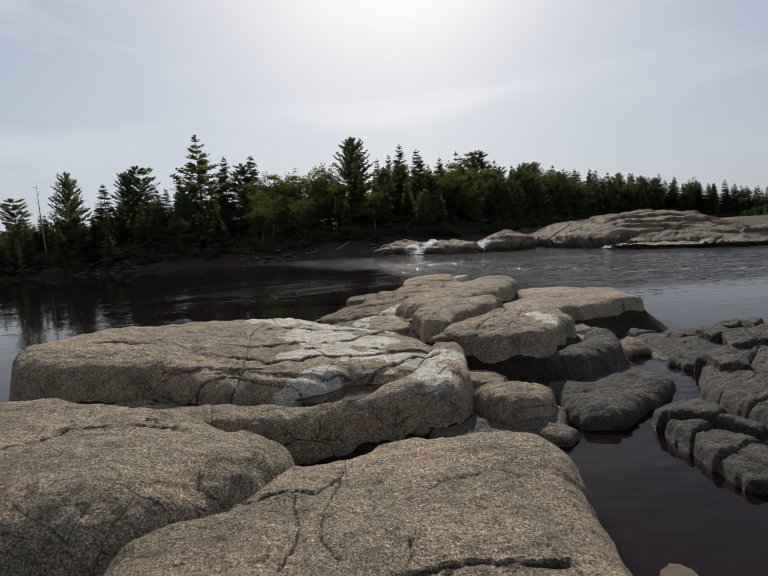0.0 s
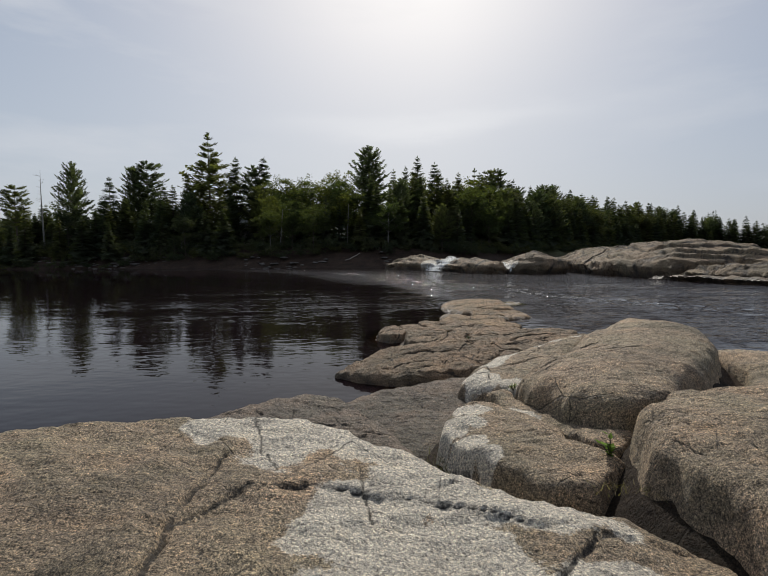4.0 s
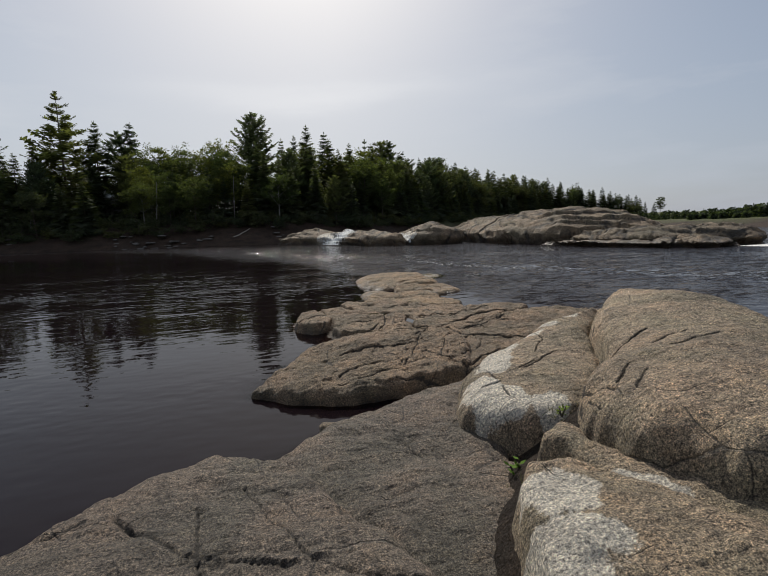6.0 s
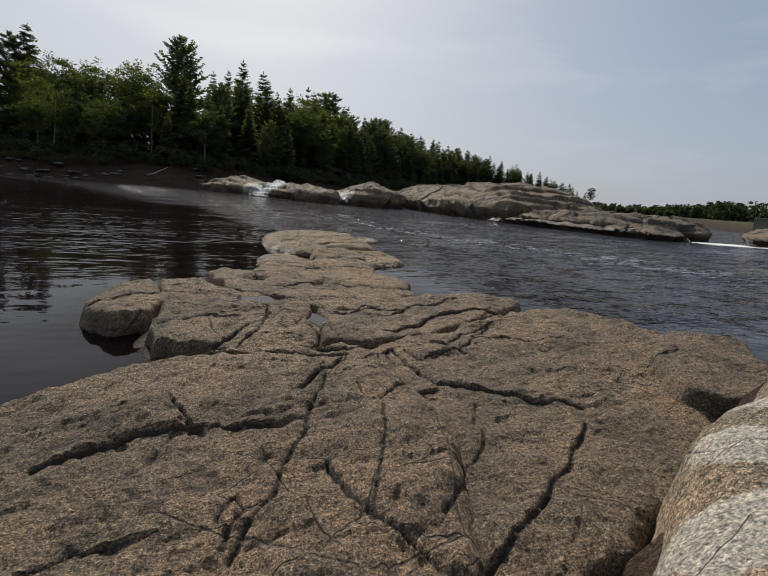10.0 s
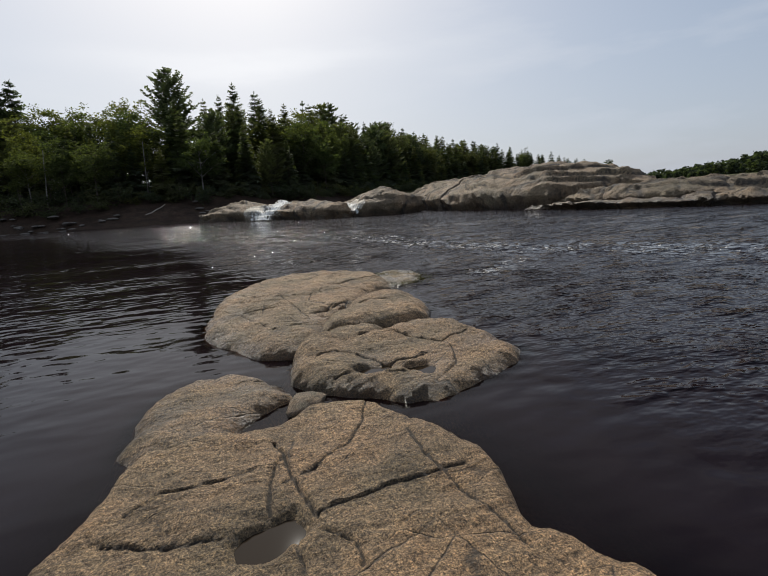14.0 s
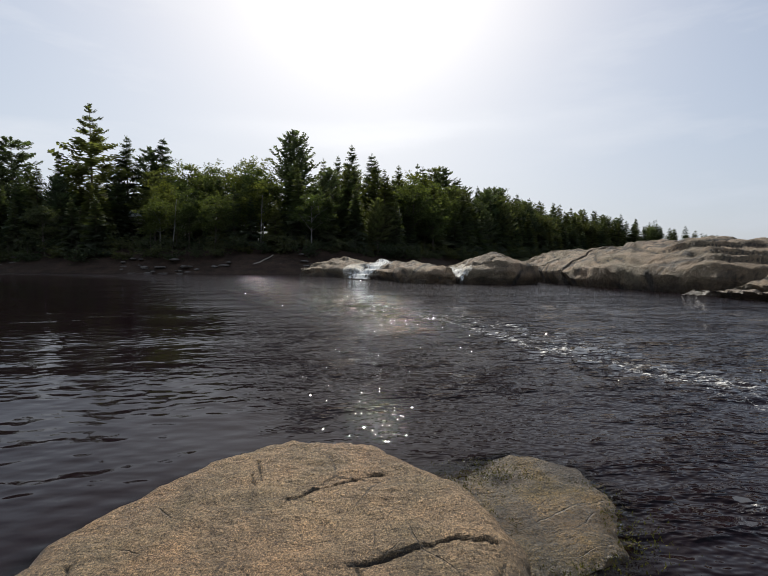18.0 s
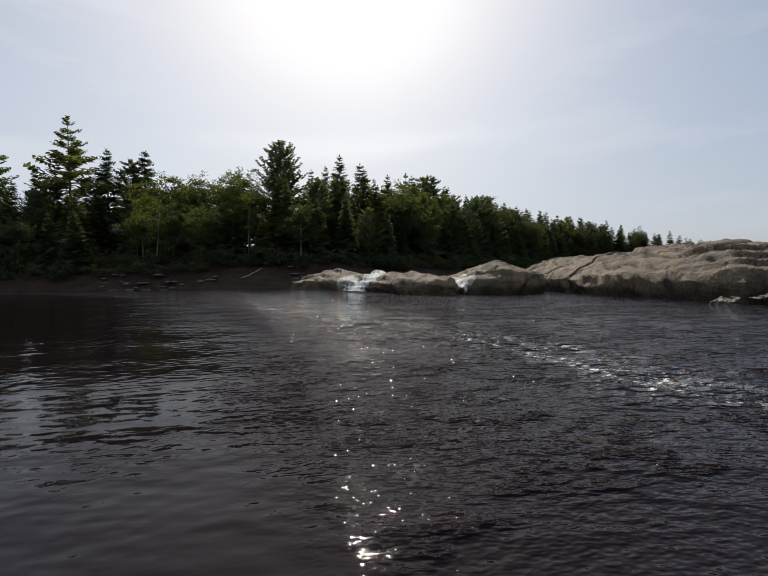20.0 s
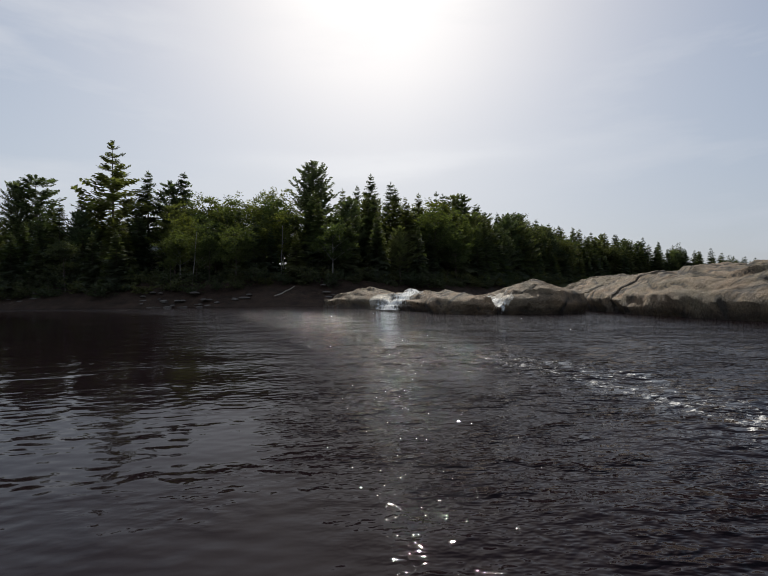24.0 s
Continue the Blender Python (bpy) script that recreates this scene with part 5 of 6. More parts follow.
def blades(verts, faces, centre, direction, length, spread, count, rng, droop=0.2, width=0.24):
    """A tuft: pointed blades that fan out from a twig."""
    d = Vector(direction).normalized()
    for _ in range(count):
        off = Vector((rng.uniform(-1, 1), rng.uniform(-1, 1), rng.uniform(-0.7, 0.7))) * spread
        tip = Vector(centre) + off * 0.6 + (d + Vector((rng.uniform(-0.9, 0.9), rng.uniform(-0.9, 0.9), rng.uniform(-0.6, 0.5) - droop))).normalized() * length * rng.uniform(0.6, 1.1)
        root = Vector(centre) + off
        side = (tip - root).cross(Vector((rng.uniform(-1, 1), rng.uniform(-1, 1), rng.uniform(-1, 1)))).normalized() * length * width
        b = len(verts)
        mid = (root + tip) / 2
        verts.extend([tuple(root), tuple(mid + side), tuple(tip), tuple(mid - side)])
        faces.append((b, b + 1, b + 2))
        faces.append((b, b + 2, b + 3))


def frond(verts, faces, p, d, length, rng, wide=0.32, droop=0.2, n=4):
    """A branch with its needles: twigs that point forwards from a bowed spine."""
    d = Vector(d).normalized()
    side = d.cross(Vector((0, 0, 1))).normalized()
    up = Vector((0, 0, 1))
    roll = rng.uniform(-0.5, 0.5)
    b = len(verts)

    def q(t):
        return p + d * (length * t) - up * (droop * length * t * t)
    for i in range(n + 1):
        verts.append(tuple(q(0.12 + 0.88 * i / n)))
    for i in range(n):
        t = 0.12 + 0.88 * i / n
        w = (wide * length * (1 - 0.6 * t) + 0.12) * rng.uniform(0.7, 1.25)
        for sg in (-1, 1):
            tip = q(t + 0.26 + rng.uniform(-0.05, 0.08)) + side * (sg * w) + up * (sg * roll * w - rng.uniform(0.0, 0.3) * w)
            verts.append(tuple(tip))
            faces.append((b + i, b + i + 1, len(verts) - 1))
    verts.append(tuple(q(1.18)))
    faces.append((b + n - 1, b + n, len(verts) - 1))


def tree_meshes(kind, h, seed):
    rng = random.Random(seed)
    tv, tf, cv, cf = [], [], [], []
    bend = [rng.uniform(-0.02, 0.02) * h, rng.uniform(-0.02, 0.02) * h]
    n = 7

    def at(k):
        return Vector((bend[0] * math.sin(k * 2.2), bend[1] * math.sin(k * 2.9), h * k))
    r = h * (0.013 if kind != "leafy" else 0.010)
    top = 0.99 if kind != "leafy" else 0.8
    for i in range(n):
        a, b = i / n * top, (i + 1) / n * top
        tube(tv, tf, at(a), at(b), r * (1 - a * 0.95), r * (1 - b * 0.95), 7)
    if kind == "spruce":
        base, levels = rng.uniform(0.03, 0.08), int(h * 2.2)
        full = rng.uniform(0.19, 0.235)
        for i in range(levels):
            k = base + (0.985 - base) * (i + rng.random() * 0.8) / levels
            reach = h * full * (1 - k) ** 0.85 + 0.30
            for j in range(10):
                ang = rng.uniform(0, 6.283)
                d = Vector((math.cos(ang), math.sin(ang), rng.uniform(-0.3, 0.15) + 0.5 * k * k))
                frond(cv, cf, at(k), d, reach * rng.uniform(0.55, 1.12), rng, 0.46, 0.22 * (1 - k), 4 if k < 0.8 else 3)
        blades(cv, cf, at(0.98), (0, 0, 1), 0.7, 0.05, 5, rng, -0.6, 0.08)
    elif kind in ("pine", "pine_dense", "pine_open"):
        base = {"pine": 0.30, "pine_dense": 0.22, "pine_open": 0.45}[kind]
        levels = {"pine": 12, "pine_dense": 15, "pine_open": 10}[kind]
        per = {"pine": 7, "pine_dense": 9, "pine_open": 6}[kind]
        for i in range(levels):
            k = base + (0.98 - base) * (i + 0.35 * rng.random()) / levels
            g = (k - base) / (1 - base)
            prof = {"pine": (0.66 + 0.34 * math.sin(5.0 * g + 0.4)) * (1 - g) ** 0.42 + 0.05, "pine_dense": (0.55 + 0.45 * min(1, g / 0.2)) * (1 - g) ** 0.68,
                    "pine_open": math.sin(math.pi * (0.18 + 0.72 * g))}[kind]
            reach = h * {"pine": 0.205, "pine_dense": 0.255, "pine_open": 0.16}[kind] * prof + 0.35
            turn = rng.uniform(0, 6.283)
            for j in range(per):
                ang = turn + 6.283 * j / per + rng.uniform(-0.3, 0.3)
                lift = {"pine": 0.12 + 0.5 * g * g, "pine_dense": 0.30 + 0.55 * g, "pine_open": 0.25}[kind] + rng.uniform(-0.12, 0.12)
                d = Vector((math.cos(ang), math.sin(ang), lift))
                L = reach * rng.uniform(0.6, 1.12)
                p = at(k)
                tube(tv, tf, p, p + d * L * 0.9, 0.06 * (1 - g) + 0.025, 0.012, 3)
                for f in ((0.3, 0.55, 0.8) if L > 1.6 else (0.3,)):
                    for sg in (-0.55, 0.0, 0.55):
                        a2 = ang + sg + rng.uniform(-0.2, 0.2)
                        d2 = Vector((math.cos(a2), math.sin(a2), lift + 0.22 + rng.uniform(-0.1, 0.2)))
                        frond(cv, cf, p + d * L * f + Vector((0, 0, rng.uniform(-0.1, 0.15))), d2, L * 0.36 + 0.25, rng, 0.42 if kind != "pine_dense" else 0.26, -0.08, 3)
        for j in range(5):
            frond(cv, cf, at(0.96), (rng.uniform(-0.4, 0.4), rng.uniform(-0.4, 0.4), 1), 1.0, rng, 0.25, 0, 3)
    elif kind == "leafy":
        limbs = []
        for i in range(15):
            k = rng.uniform(0.24, 0.8)
            ang = rng.uniform(0, 6.283)
            d = Vector((math.cos(ang), math.sin(ang), rng.uniform(0.35, 1.0)))
            L = h * rng.uniform(0.14, 0.27) * (1.15 - 0.5 * k)
            p = at(k)
            tube(tv, tf, p, p + d * L, 0.06, 0.02, 4)
            limbs.append((p, d, L))
        for p, d, L in limbs + [(at(0.66), Vector((0.05, 0, 1)), h * 0.3)]:
            for q in range(14):
                c = p + d * L * rng.uniform(0.3, 1.15) + Vector((rng.gauss(0, 1), rng.gauss(0, 1), rng.gauss(0, 0.9))) * h * 0.05
                blades(cv, cf, c, (rng.uniform(-1, 1), rng.uniform(-1, 1), rng.uniform(-0.5, 1)), 0.27, 0.75, 26, rng, 0.1, 0.38)
    elif kind == "bush":
        for i in range(9):
            ang = rng.uniform(0, 6.283)
            d = Vector((math.cos(ang), math.sin(ang), rng.uniform(0.5, 1.4))).normalized()
            L = h * rng.uniform(0.45, 0.85)
            tube(tv, tf, (0, 0, 0), d * L, 0.04, 0.012, 4)
            for q in range(9):
                c = d * L * rng.uniform(0.2, 1.1) + Vector((rng.gauss(0, 1), rng.gauss(0, 1), rng.gauss(0, 0.7))) * h * 0.12
                blades(cv, cf, c, (rng.uniform(-1, 1), rng.uniform(-1, 1), rng.uniform(-0.4, 1)), 0.26, 0.5, 18, rng, 0.1, 0.4)
    elif kind == "snag":
        for i in range(16):
            k = rng.uniform(0.35, 0.95)
            ang = rng.uniform(0, 6.283)
            p = at(k)
            d = Vector((math.cos(ang), math.sin(ang), rng.uniform(-0.1, 0.4)))
            tube(tv, tf, p, p + d * h * rng.uniform(0.03, 0.09), 0.035, 0.008, 3)
            blades(cv, cf, p + d * h * 0.04, d, 0.25, 0.08, 1, rng)
    trunk = mesh_of("trunk", tv, tf)
    crown = mesh_of("crown", cv, cf, smooth=False)
    return trunk, crown


TREE_KINDS = {}


def make_tree(kind, variant):
    key = (kind, variant)
    if key in TREE_KINDS:
        return TREE_KINDS[key]
    h = {"spruce": 18, "pine": 26, "pine_dense": 24, "pine_open": 22, "leafy": 14, "snag": 16, "bush": 5}[kind]
    trunk, crown = tree_meshes(kind, h, 100 * len(kind) + variant * 7 + 3)
    trunk.materials.append(BARK_PALE if kind == "leafy" and variant == 1 or kind == "snag" else BARK)
    crown.materials.append({"spruce": NEEDLES, "leafy": (LEAVES if variant < 2 else LEAVES_DARK), "bush": LEAVES_DARK, "snag": BARK_PALE}.get(kind, NEEDLES_PINE))
    TREE_KINDS[key] = (trunk, crown, h)
    return TREE_KINDS[key]


TREE_WORDS = {"spruce": ("spruce_tree", "dark narrow spruce on the far bank"), "pine": ("pine_tree", "tall layered white pine above the far bank"),
              "pine_dense": ("pine_tree", "broad dense pine above the far bank"), "pine_open": ("pine_tree", "open-crowned pine on the far bank"),
              "leafy": ("leafy_tree", "green leafy tree among dark conifers"), "bush": ("shrub", "dark leafy shrub on the river bank"), "snag": ("dead_tree", "bare grey dead tree on the far bank")}


def plant_tree(kind, variant, x, y, top, spin=0.0, wide=1.0):
    trunk, crown, h = make_tree(kind, variant)
    z0 = float(bank_height(np.array([x]), np.array([y]))[0]) - 0.25
    s = max(1.0, top - z0) / h
    name, label = TREE_WORDS[kind]
    root = new(name)
    root.matrix_world = Matrix.LocRotScale((x, y, z0), Euler((0, 0, spin)), (s * wide, s * wide, s))
    for n, me in (("trunk", trunk), ("crown", crown)):
        ob = new(n, me)
        ob.parent = root
    return tagged(root, label, "shrub" if kind == "bush" else "tree", "shrubs of the far bank" if kind == "bush" else "trees of the far bank")


# the skyline trees, at their bearings
plant_tree("pine_open", 0, -74.8, 104.5, 17.2, 0.4, 1.1)
plant_tree("snag", 0, -71.2, 107, 21)
plant_tree("pine_dense", 1, -66.4, 109.5, 23.2, 1.1, 0.85)
plant_tree("spruce", 0, -61.6, 116, 20.8, 0.5, 1.3)
plant_tree("pine_dense", 2, -58.7, 121, 24.4, 2.0, 0.9)
plant_tree("pine_open", 1, -56.4, 122.5, 25.8, 1.4, 1.15)
plant_tree("pine", 0, -38.7, 116, 31.0, 0.7, 1.15)
plant_tree("spruce", 1, -42.5, 112, 21.0, 0.2, 0.9)
plant_tree("spruce", 2, -33.0, 117, 25.4, 2.2, 1.25)
plant_tree("pine_open", 2, -29.6, 118, 23.8, 0.9, 0.8)
plant_tree("spruce", 0, -26.8, 118.5, 25.6, 1.5, 1.35)
plant_tree("leafy", 0, -21.5, 114, 20.4, 0.1, 1.1)
plant_tree("leafy", 1, -16.8, 113, 20.0, 0.8, 1.1)
plant_tree("leafy", 0, -10.0, 113, 21.2, 2.8, 1.0)
plant_tree("pine_dense", 0, -1.8, 119.3, 28.8, 0.3, 1.12)
plant_tree("spruce", 1, 4.3, 119.4, 23.0, 0.4)
plant_tree("spruce", 2, 7.3, 120, 23.8, 1.9)
plant_tree("spruce", 0, 10.0, 120.5, 26.3, 2.5, 1.1)
plant_tree("spruce", 1, 14.9, 124.6, 25.6, 0.7, 1.4)
plant_tree("spruce", 2, 22.1, 131, 22.5, 0.1)
plant_tree("pine", 1, 28.3, 139, 27.0, 2.2, 0.8)
plant_tree("pine_open", 0, 36.2, 150, 28.4, 0.5, 0.9)
plant_tree("pine_open", 1, 38.4, 151, 29.0, 1.8, 0.8)
plant_tree("pine_dense", 1, 60.0, 172, 27.4, 0.5, 1.0)
plant_tree("pine_dense", 2, 64.5, 174, 27.6, 1.4, 1.0)
plant_tree("spruce", 0, 79, 192, 28.2, 0.5, 1.1)
plant_tree("spruce", 1, 88, 200, 26.8, 0.2, 1.1)
plant_tree("spruce", 2, 104, 212, 28.0, 0.8, 1.2)
plant_tree("pine_open", 2, 166, 174, 11.5, 0.3, 1.2)

# the wood behind and between them, thin before the house
HOUSE_GAP = (1.8, 6.6, -0.300)
rng = random.Random(11)
TREELINE = [(-140, 160), (-100, 126), (-76, 113), (-58, 110), (-44, 109), (-30, 107), (-14, 105), (0, 105), (14, 110), (26, 118), (42, 138), (62, 162), (84, 186), (112, 206), (138, 212), (158, 204), (172, 188)]
TOPS = [11, 12.5, 14, 15, 17.5, 18, 17.5, 19, 21, 21, 22.5, 23, 24, 24.5, 22, 18, 13]
for row in range(5):
    u = 0.0
    while u < len(TREELINE) - 1:
        i, f = int(u), u - int(u)
        ax, ay = TREELINE[i]
        bx, by = TREELINE[i + 1]
        seg = math.hypot(bx - ax, by - ay)
        x, y = ax + (bx - ax) * f + rng.uniform(-1.5, 1.5), ay + (by - ay) * f - 9.5 + row * 4.2 + rng.uniform(-1.8, 1.8)
        top = (TOPS[i] + (TOPS[i + 1] - TOPS[i]) * f) * (0.66, 0.84, 0.95, 1.03, 1.05)[row] * rng.uniform(0.84, 1.07)
        green = -26 < x < -6 or 20 < x < 30
        kind = rng.choices(["spruce", "leafy", "pine_dense"], [0.86, 0.09, 0.05] if row < 2 and not green else ([0.35, 0.62, 0.03] if green else [0.82, 0.04, 0.14]))[0]
        var = rng.randrange(3) if kind != "leafy" else (rng.randrange(2) if green else 2 - (rng.random() < 0.15))
        if not (HOUSE_GAP[0] < x - HOUSE_GAP[2] * y < HOUSE_GAP[1] and top > 8):
            plant_tree(kind, var, x, y, top, rng.uniform(0, 6.28), rng.uniform(1.0, 1.4))
        u += rng.uniform(3.6, 5.4) / seg
# shrubs close the foot of the wood
for row in range(3):
    u = 0.0
    while u < len(TREELINE) - 2:
        i, f = int(u), u - int(u)
        ax, ay = TREELINE[i]
        bx, by = TREELINE[i + 1]
        seg = math.hypot(bx - ax, by - ay)
        bx0, by0 = ax + (bx - ax) * f, ay + (by - ay) * f - 12.5 + row * 3.2 + rng.uniform(-1.2, 1.2)
        low = float(bank_height(np.array([bx0]), np.array([by0]))[0])
        plant_tree("bush", rng.randrange(3), bx0, by0, low + rng.uniform(1.6, 3.2) + 0.5 * row, rng.uniform(0, 6.28), rng.uniform(1.0, 1.5))
        u += rng.uniform(2.6, 4.2) / seg

# woods far off, too small to pick apart
fv, ff = [], []


def far_tree(x, y, z0, h, spire, rg):
    tube(fv, ff, (x, y, z0 - 0.3), (x, y, z0 + h * 0.9), 0.14, 0.03, 4)
    n = max(7, int(h * 1.2))
    for i in range(n):
        k = 0.05 + 0.95 * i / n
        reach = h * (0.20 * (1 - k) ** 0.8 + 0.015) if spire else h * 0.30 * math.sin(math.pi * (0.12 + 0.8 * k)) ** 0.7
        for j in range(5):
            a = rg.uniform(0, 6.283)
            d = Vector((math.cos(a), math.sin(a), rg.uniform(-0.3, 0.15)))
            blades(fv, ff, Vector((x, y, z0 + h * k)) + d * reach * rg.uniform(0.35, 0.8), d, 0.9, 0.4, 3, rg, 0.2, 0.3)


for i in range(400):
    az = radians(rng.uniform(48, 84))
    d = rng.uniform(140, 175) - (math.degrees(az) - 50) * 1.0
    el = float(np.interp(math.degrees(az), [49, 52, 56, 60, 66, 72, 80], [0.6, 1.1, 1.8, 2.1, 2.4, 2.8, 3.1]))
    top = max(1.4 + d * math.tan(radians(el)) * rng.uniform(0.55, 1.12), 3.0)
    far_tree(d * math.sin(az) - 0.5, d * math.cos(az) + 9, 1.5, top - 1.5, rng.random() < 0.6, rng)
for i in range(110):
    az = radians(rng.uniform(41, 56))
    d = rng.uniform(185, 240)
    far_tree(d * math.sin(az), d * math.cos(az) + 9, 1.2, rng.uniform(2.2, 4.4), rng.random() < 0.6, rng)
for i in range(90):
    x = rng.uniform(-230, -92)
    y = float(np.interp(x, SHORE_X, SHORE_Y)) + rng.uniform(4, 34)
    far_tree(x, y, 2.5, rng.uniform(6, 10), rng.random() < 0.7, rng)
for i in range(260):
    u = rng.uniform(0.5, len(TREELINE) - 2.01)
    (ax, ay), (bx, by), f = TREELINE[int(u)], TREELINE[int(u) + 1], u - int(u)
    x, y = ax + (bx - ax) * f, ay + (by - ay) * f + rng.uniform(11, 22)
    if not HOUSE_GAP[0] < x - HOUSE_GAP[2] * y < HOUSE_GAP[1]:
        far_tree(x, y, 4.2, rng.uniform(7, 11), rng.random() < 0.5, rng)
wood = new("far_wood", mesh_of("far_wood", fv, ff, smooth=False))
wood.data.materials.append(LEAVES_DARK)
tagged(wood, "distant dark mixed woods on the horizon", "wood", kind="stuff")

# ---------------------------------------------------------------- dam, house, drift logs, bank stones
def part(name, bm, mat, parent, label=""):
    me = bpy.data.meshes.new(name)
    bm.to_mesh(me)
    bm.free()
    me.materials.append(mat)
    ob = new(name, me)
    ob.parent = parent
    if label:
        ob["label"] = label
    return ob


def box_bm(x0, x1, y0, y1, z0, z1, bevel=0.0):
    bm = bmesh.new()
    bmesh.ops.create_cube(bm, size=1, matrix=Matrix.Translation(((x0 + x1) / 2, (y0 + y1) / 2, (z0 + z1) / 2)) @ Matrix.Diagonal((x1 - x0, y1 - y0, z1 - z0, 1)))
    if bevel:
        bmesh.ops.bevel(bm, geom=bm.edges[:], offset=bevel, segments=2, affect="EDGES", profile=0.5)
    return bm


dam = new("dam_wall")
dam.matrix_world = pose(69, 50, 0, 0, 0, -63)
CONCRETE_PALE = plain("concrete_pale", (0.24, 0.22, 0.15), 0.9, 0.25, 0.5, 0.3)
for i in range(9):
    part("wall_section", box_bm(i * 9.0, i * 9.0 + 8.94, -0.6, 0.6, -0.5, 2.05 - i * 0.10, 0.04), CONCRETE if i < 4 else CONCRETE_PALE, dam)
    part("coping", box_bm(i * 9.0, i * 9.0 + 8.94, -0.75, 0.75, 2.05 - i * 0.10, 2.2 - i * 0.10, 0.03), CONCRETE, dam)
tagged(dam, "long low concrete dam wall in front of a wood", "dam")

house = new("house")
house.matrix_world = pose(-30.0, 119, 1.0, 0, 0, 8)
part("wall", box_bm(-7, 7, -4, 4, 0, 9.2), HOUSE_WALL, house)
bm = bmesh.new()
pr = [bm.verts.new(v) for v in ((-7.6, -4.7, 9.0), (7.6, -4.7, 9.0), (7.6, 0, 12.2), (-7.6, 0, 12.2), (7.6, 4.7, 9.0), (-7.6, 4.7, 9.0), (-7.6, -4.7, 9.25), (7.6, -4.7, 9.25), (7.6, 0, 12.45), (-7.6, 0, 12.45), (7.6, 4.7, 9.25), (-7.6, 4.7, 9.25))]
for f in ((0, 1, 2, 3), (3, 2, 4, 5), (6, 9, 8, 7), (9, 11, 10, 8), (0, 6, 7, 1), (5, 4, 10, 11), (0, 3, 9, 6), (3, 5, 11, 9), (1, 7, 8, 2), (2, 8, 10, 4)):
    bm.faces.new([pr[i] for i in f])
part("roof", bm, ROOF, house, "pale sheet-metal roof")
WINDOW = plain("window_glass", (0.03, 0.035, 0.04), 0.1, 0.1, 1.0, 0.0)
for k in (-4.5, 0, 4.5):
    part("window", box_bm(k - 0.8, k + 0.8, -4.06, -3.95, 5.0, 6.8), WINDOW, house, "dark window")
tagged(house, "pale-roofed house half hidden among trees", "house")


def log(name, p0, p1, r, label, mat=DRIFTWOOD):
    rng = random.Random(int(abs(p0[0] * 31 + p0[1] * 17)))
    v, f = [], []
    a, b = Vector(p0), Vector(p1)
    n = 6
    last = a
    for i in range(n):
        q = a.lerp(b, (i + 1) / n) + Vector((rng.uniform(-1, 1), rng.uniform(-1, 1), rng.uniform(-1, 1))) * r * 0.6
        tube(v, f, last - a, q - a, r * (1 - 0.6 * i / n), r * (1 - 0.6 * (i + 1) / n), 8)
        last = q
    ob = new(name, mesh_of(name, v, f))
    ob.location = a
    ob.data.materials.append(mat)
    return tagged(ob, label, "log")


log("drift_log", (-7.0, 87.8, 0.7), (-3.2, 89.0, 2.6), 0.12, "bare grey log leaning on the far bank")
log("drift_log", (-33, 93.5, 0.8), (-30, 94.5, 2.4), 0.10, "thin dead trunk on the far bank")
log("drift_stick", (2.52, 3.62, 0.12), (2.42, 3.25, -0.02), 0.016, "bleached stick lying at the pool")
log("drift_stick", (1.42, 1.62, -0.02), (1.75, 1.2, 0.12), 0.018, "peeled stick lying in the pool")
log("drift_stick", (1.62, 1.3, -0.02), (1.8, 0.8, 0.1), 0.015, "thin stick in the pool")
for px, py, lean, hh, n in ((-19, 96, 0.8, 8, 3), (-6, 97, 0.4, 9, 5), (4, 98, -0.9, 8, 7), (17, 103, 0.5, 8, 2), (-40, 101, 1.0, 7, 4)):
    log("pale_trunk", (px, py, 3.2), (px + lean, py, 3.2 + hh), 0.09, "slender pale dead trunk before the wood", BARK_PALE)


def stone_mesh(seed, r=1.0, detail=2):
    bm = bmesh.new()
    bmesh.ops.create_icosphere(bm, subdivisions=detail, radius=r)
    rg = random.Random(seed)
    off = Vector((rg.uniform(0, 50), rg.uniform(0, 50), rg.uniform(0, 50)))
    for v in bm.verts:
        n = noise.noise(v.co * 1.3 + off) * 0.35 + noise.noise(v.co * 3.1 + off) * 0.13
        v.co *= 1 + n
        v.co.z *= 0.62
    me = bpy.data.meshes.new("stone")
    bm.to_mesh(me)
    bm.free()
    me.polygons.foreach_set("use_smooth", [True] * len(me.polygons))
    me.attributes.new("white", "FLOAT", "POINT")
    me.attributes.new("joint", "FLOAT", "POINT").data.foreach_set("value", [0.2] * len(me.vertices))
    me.attributes.new("wet_shade", "FLOAT", "POINT")
    return me


STONES = [stone_mesh(i) for i in range(6)]
SHORE_STONE = plain("shore_stone", (0.12, 0.105, 0.09), 0.8, 0.4, 2.0, 0.5)
for me in STONES:
    me.materials.append(SHORE_STONE)
NEAR_STONES = [stone_mesh(20 + i, 1.0, 3) for i in range(4)]
for me in NEAR_STONES:
    me.materials.append(GRANITE)
rng = random.Random(5)
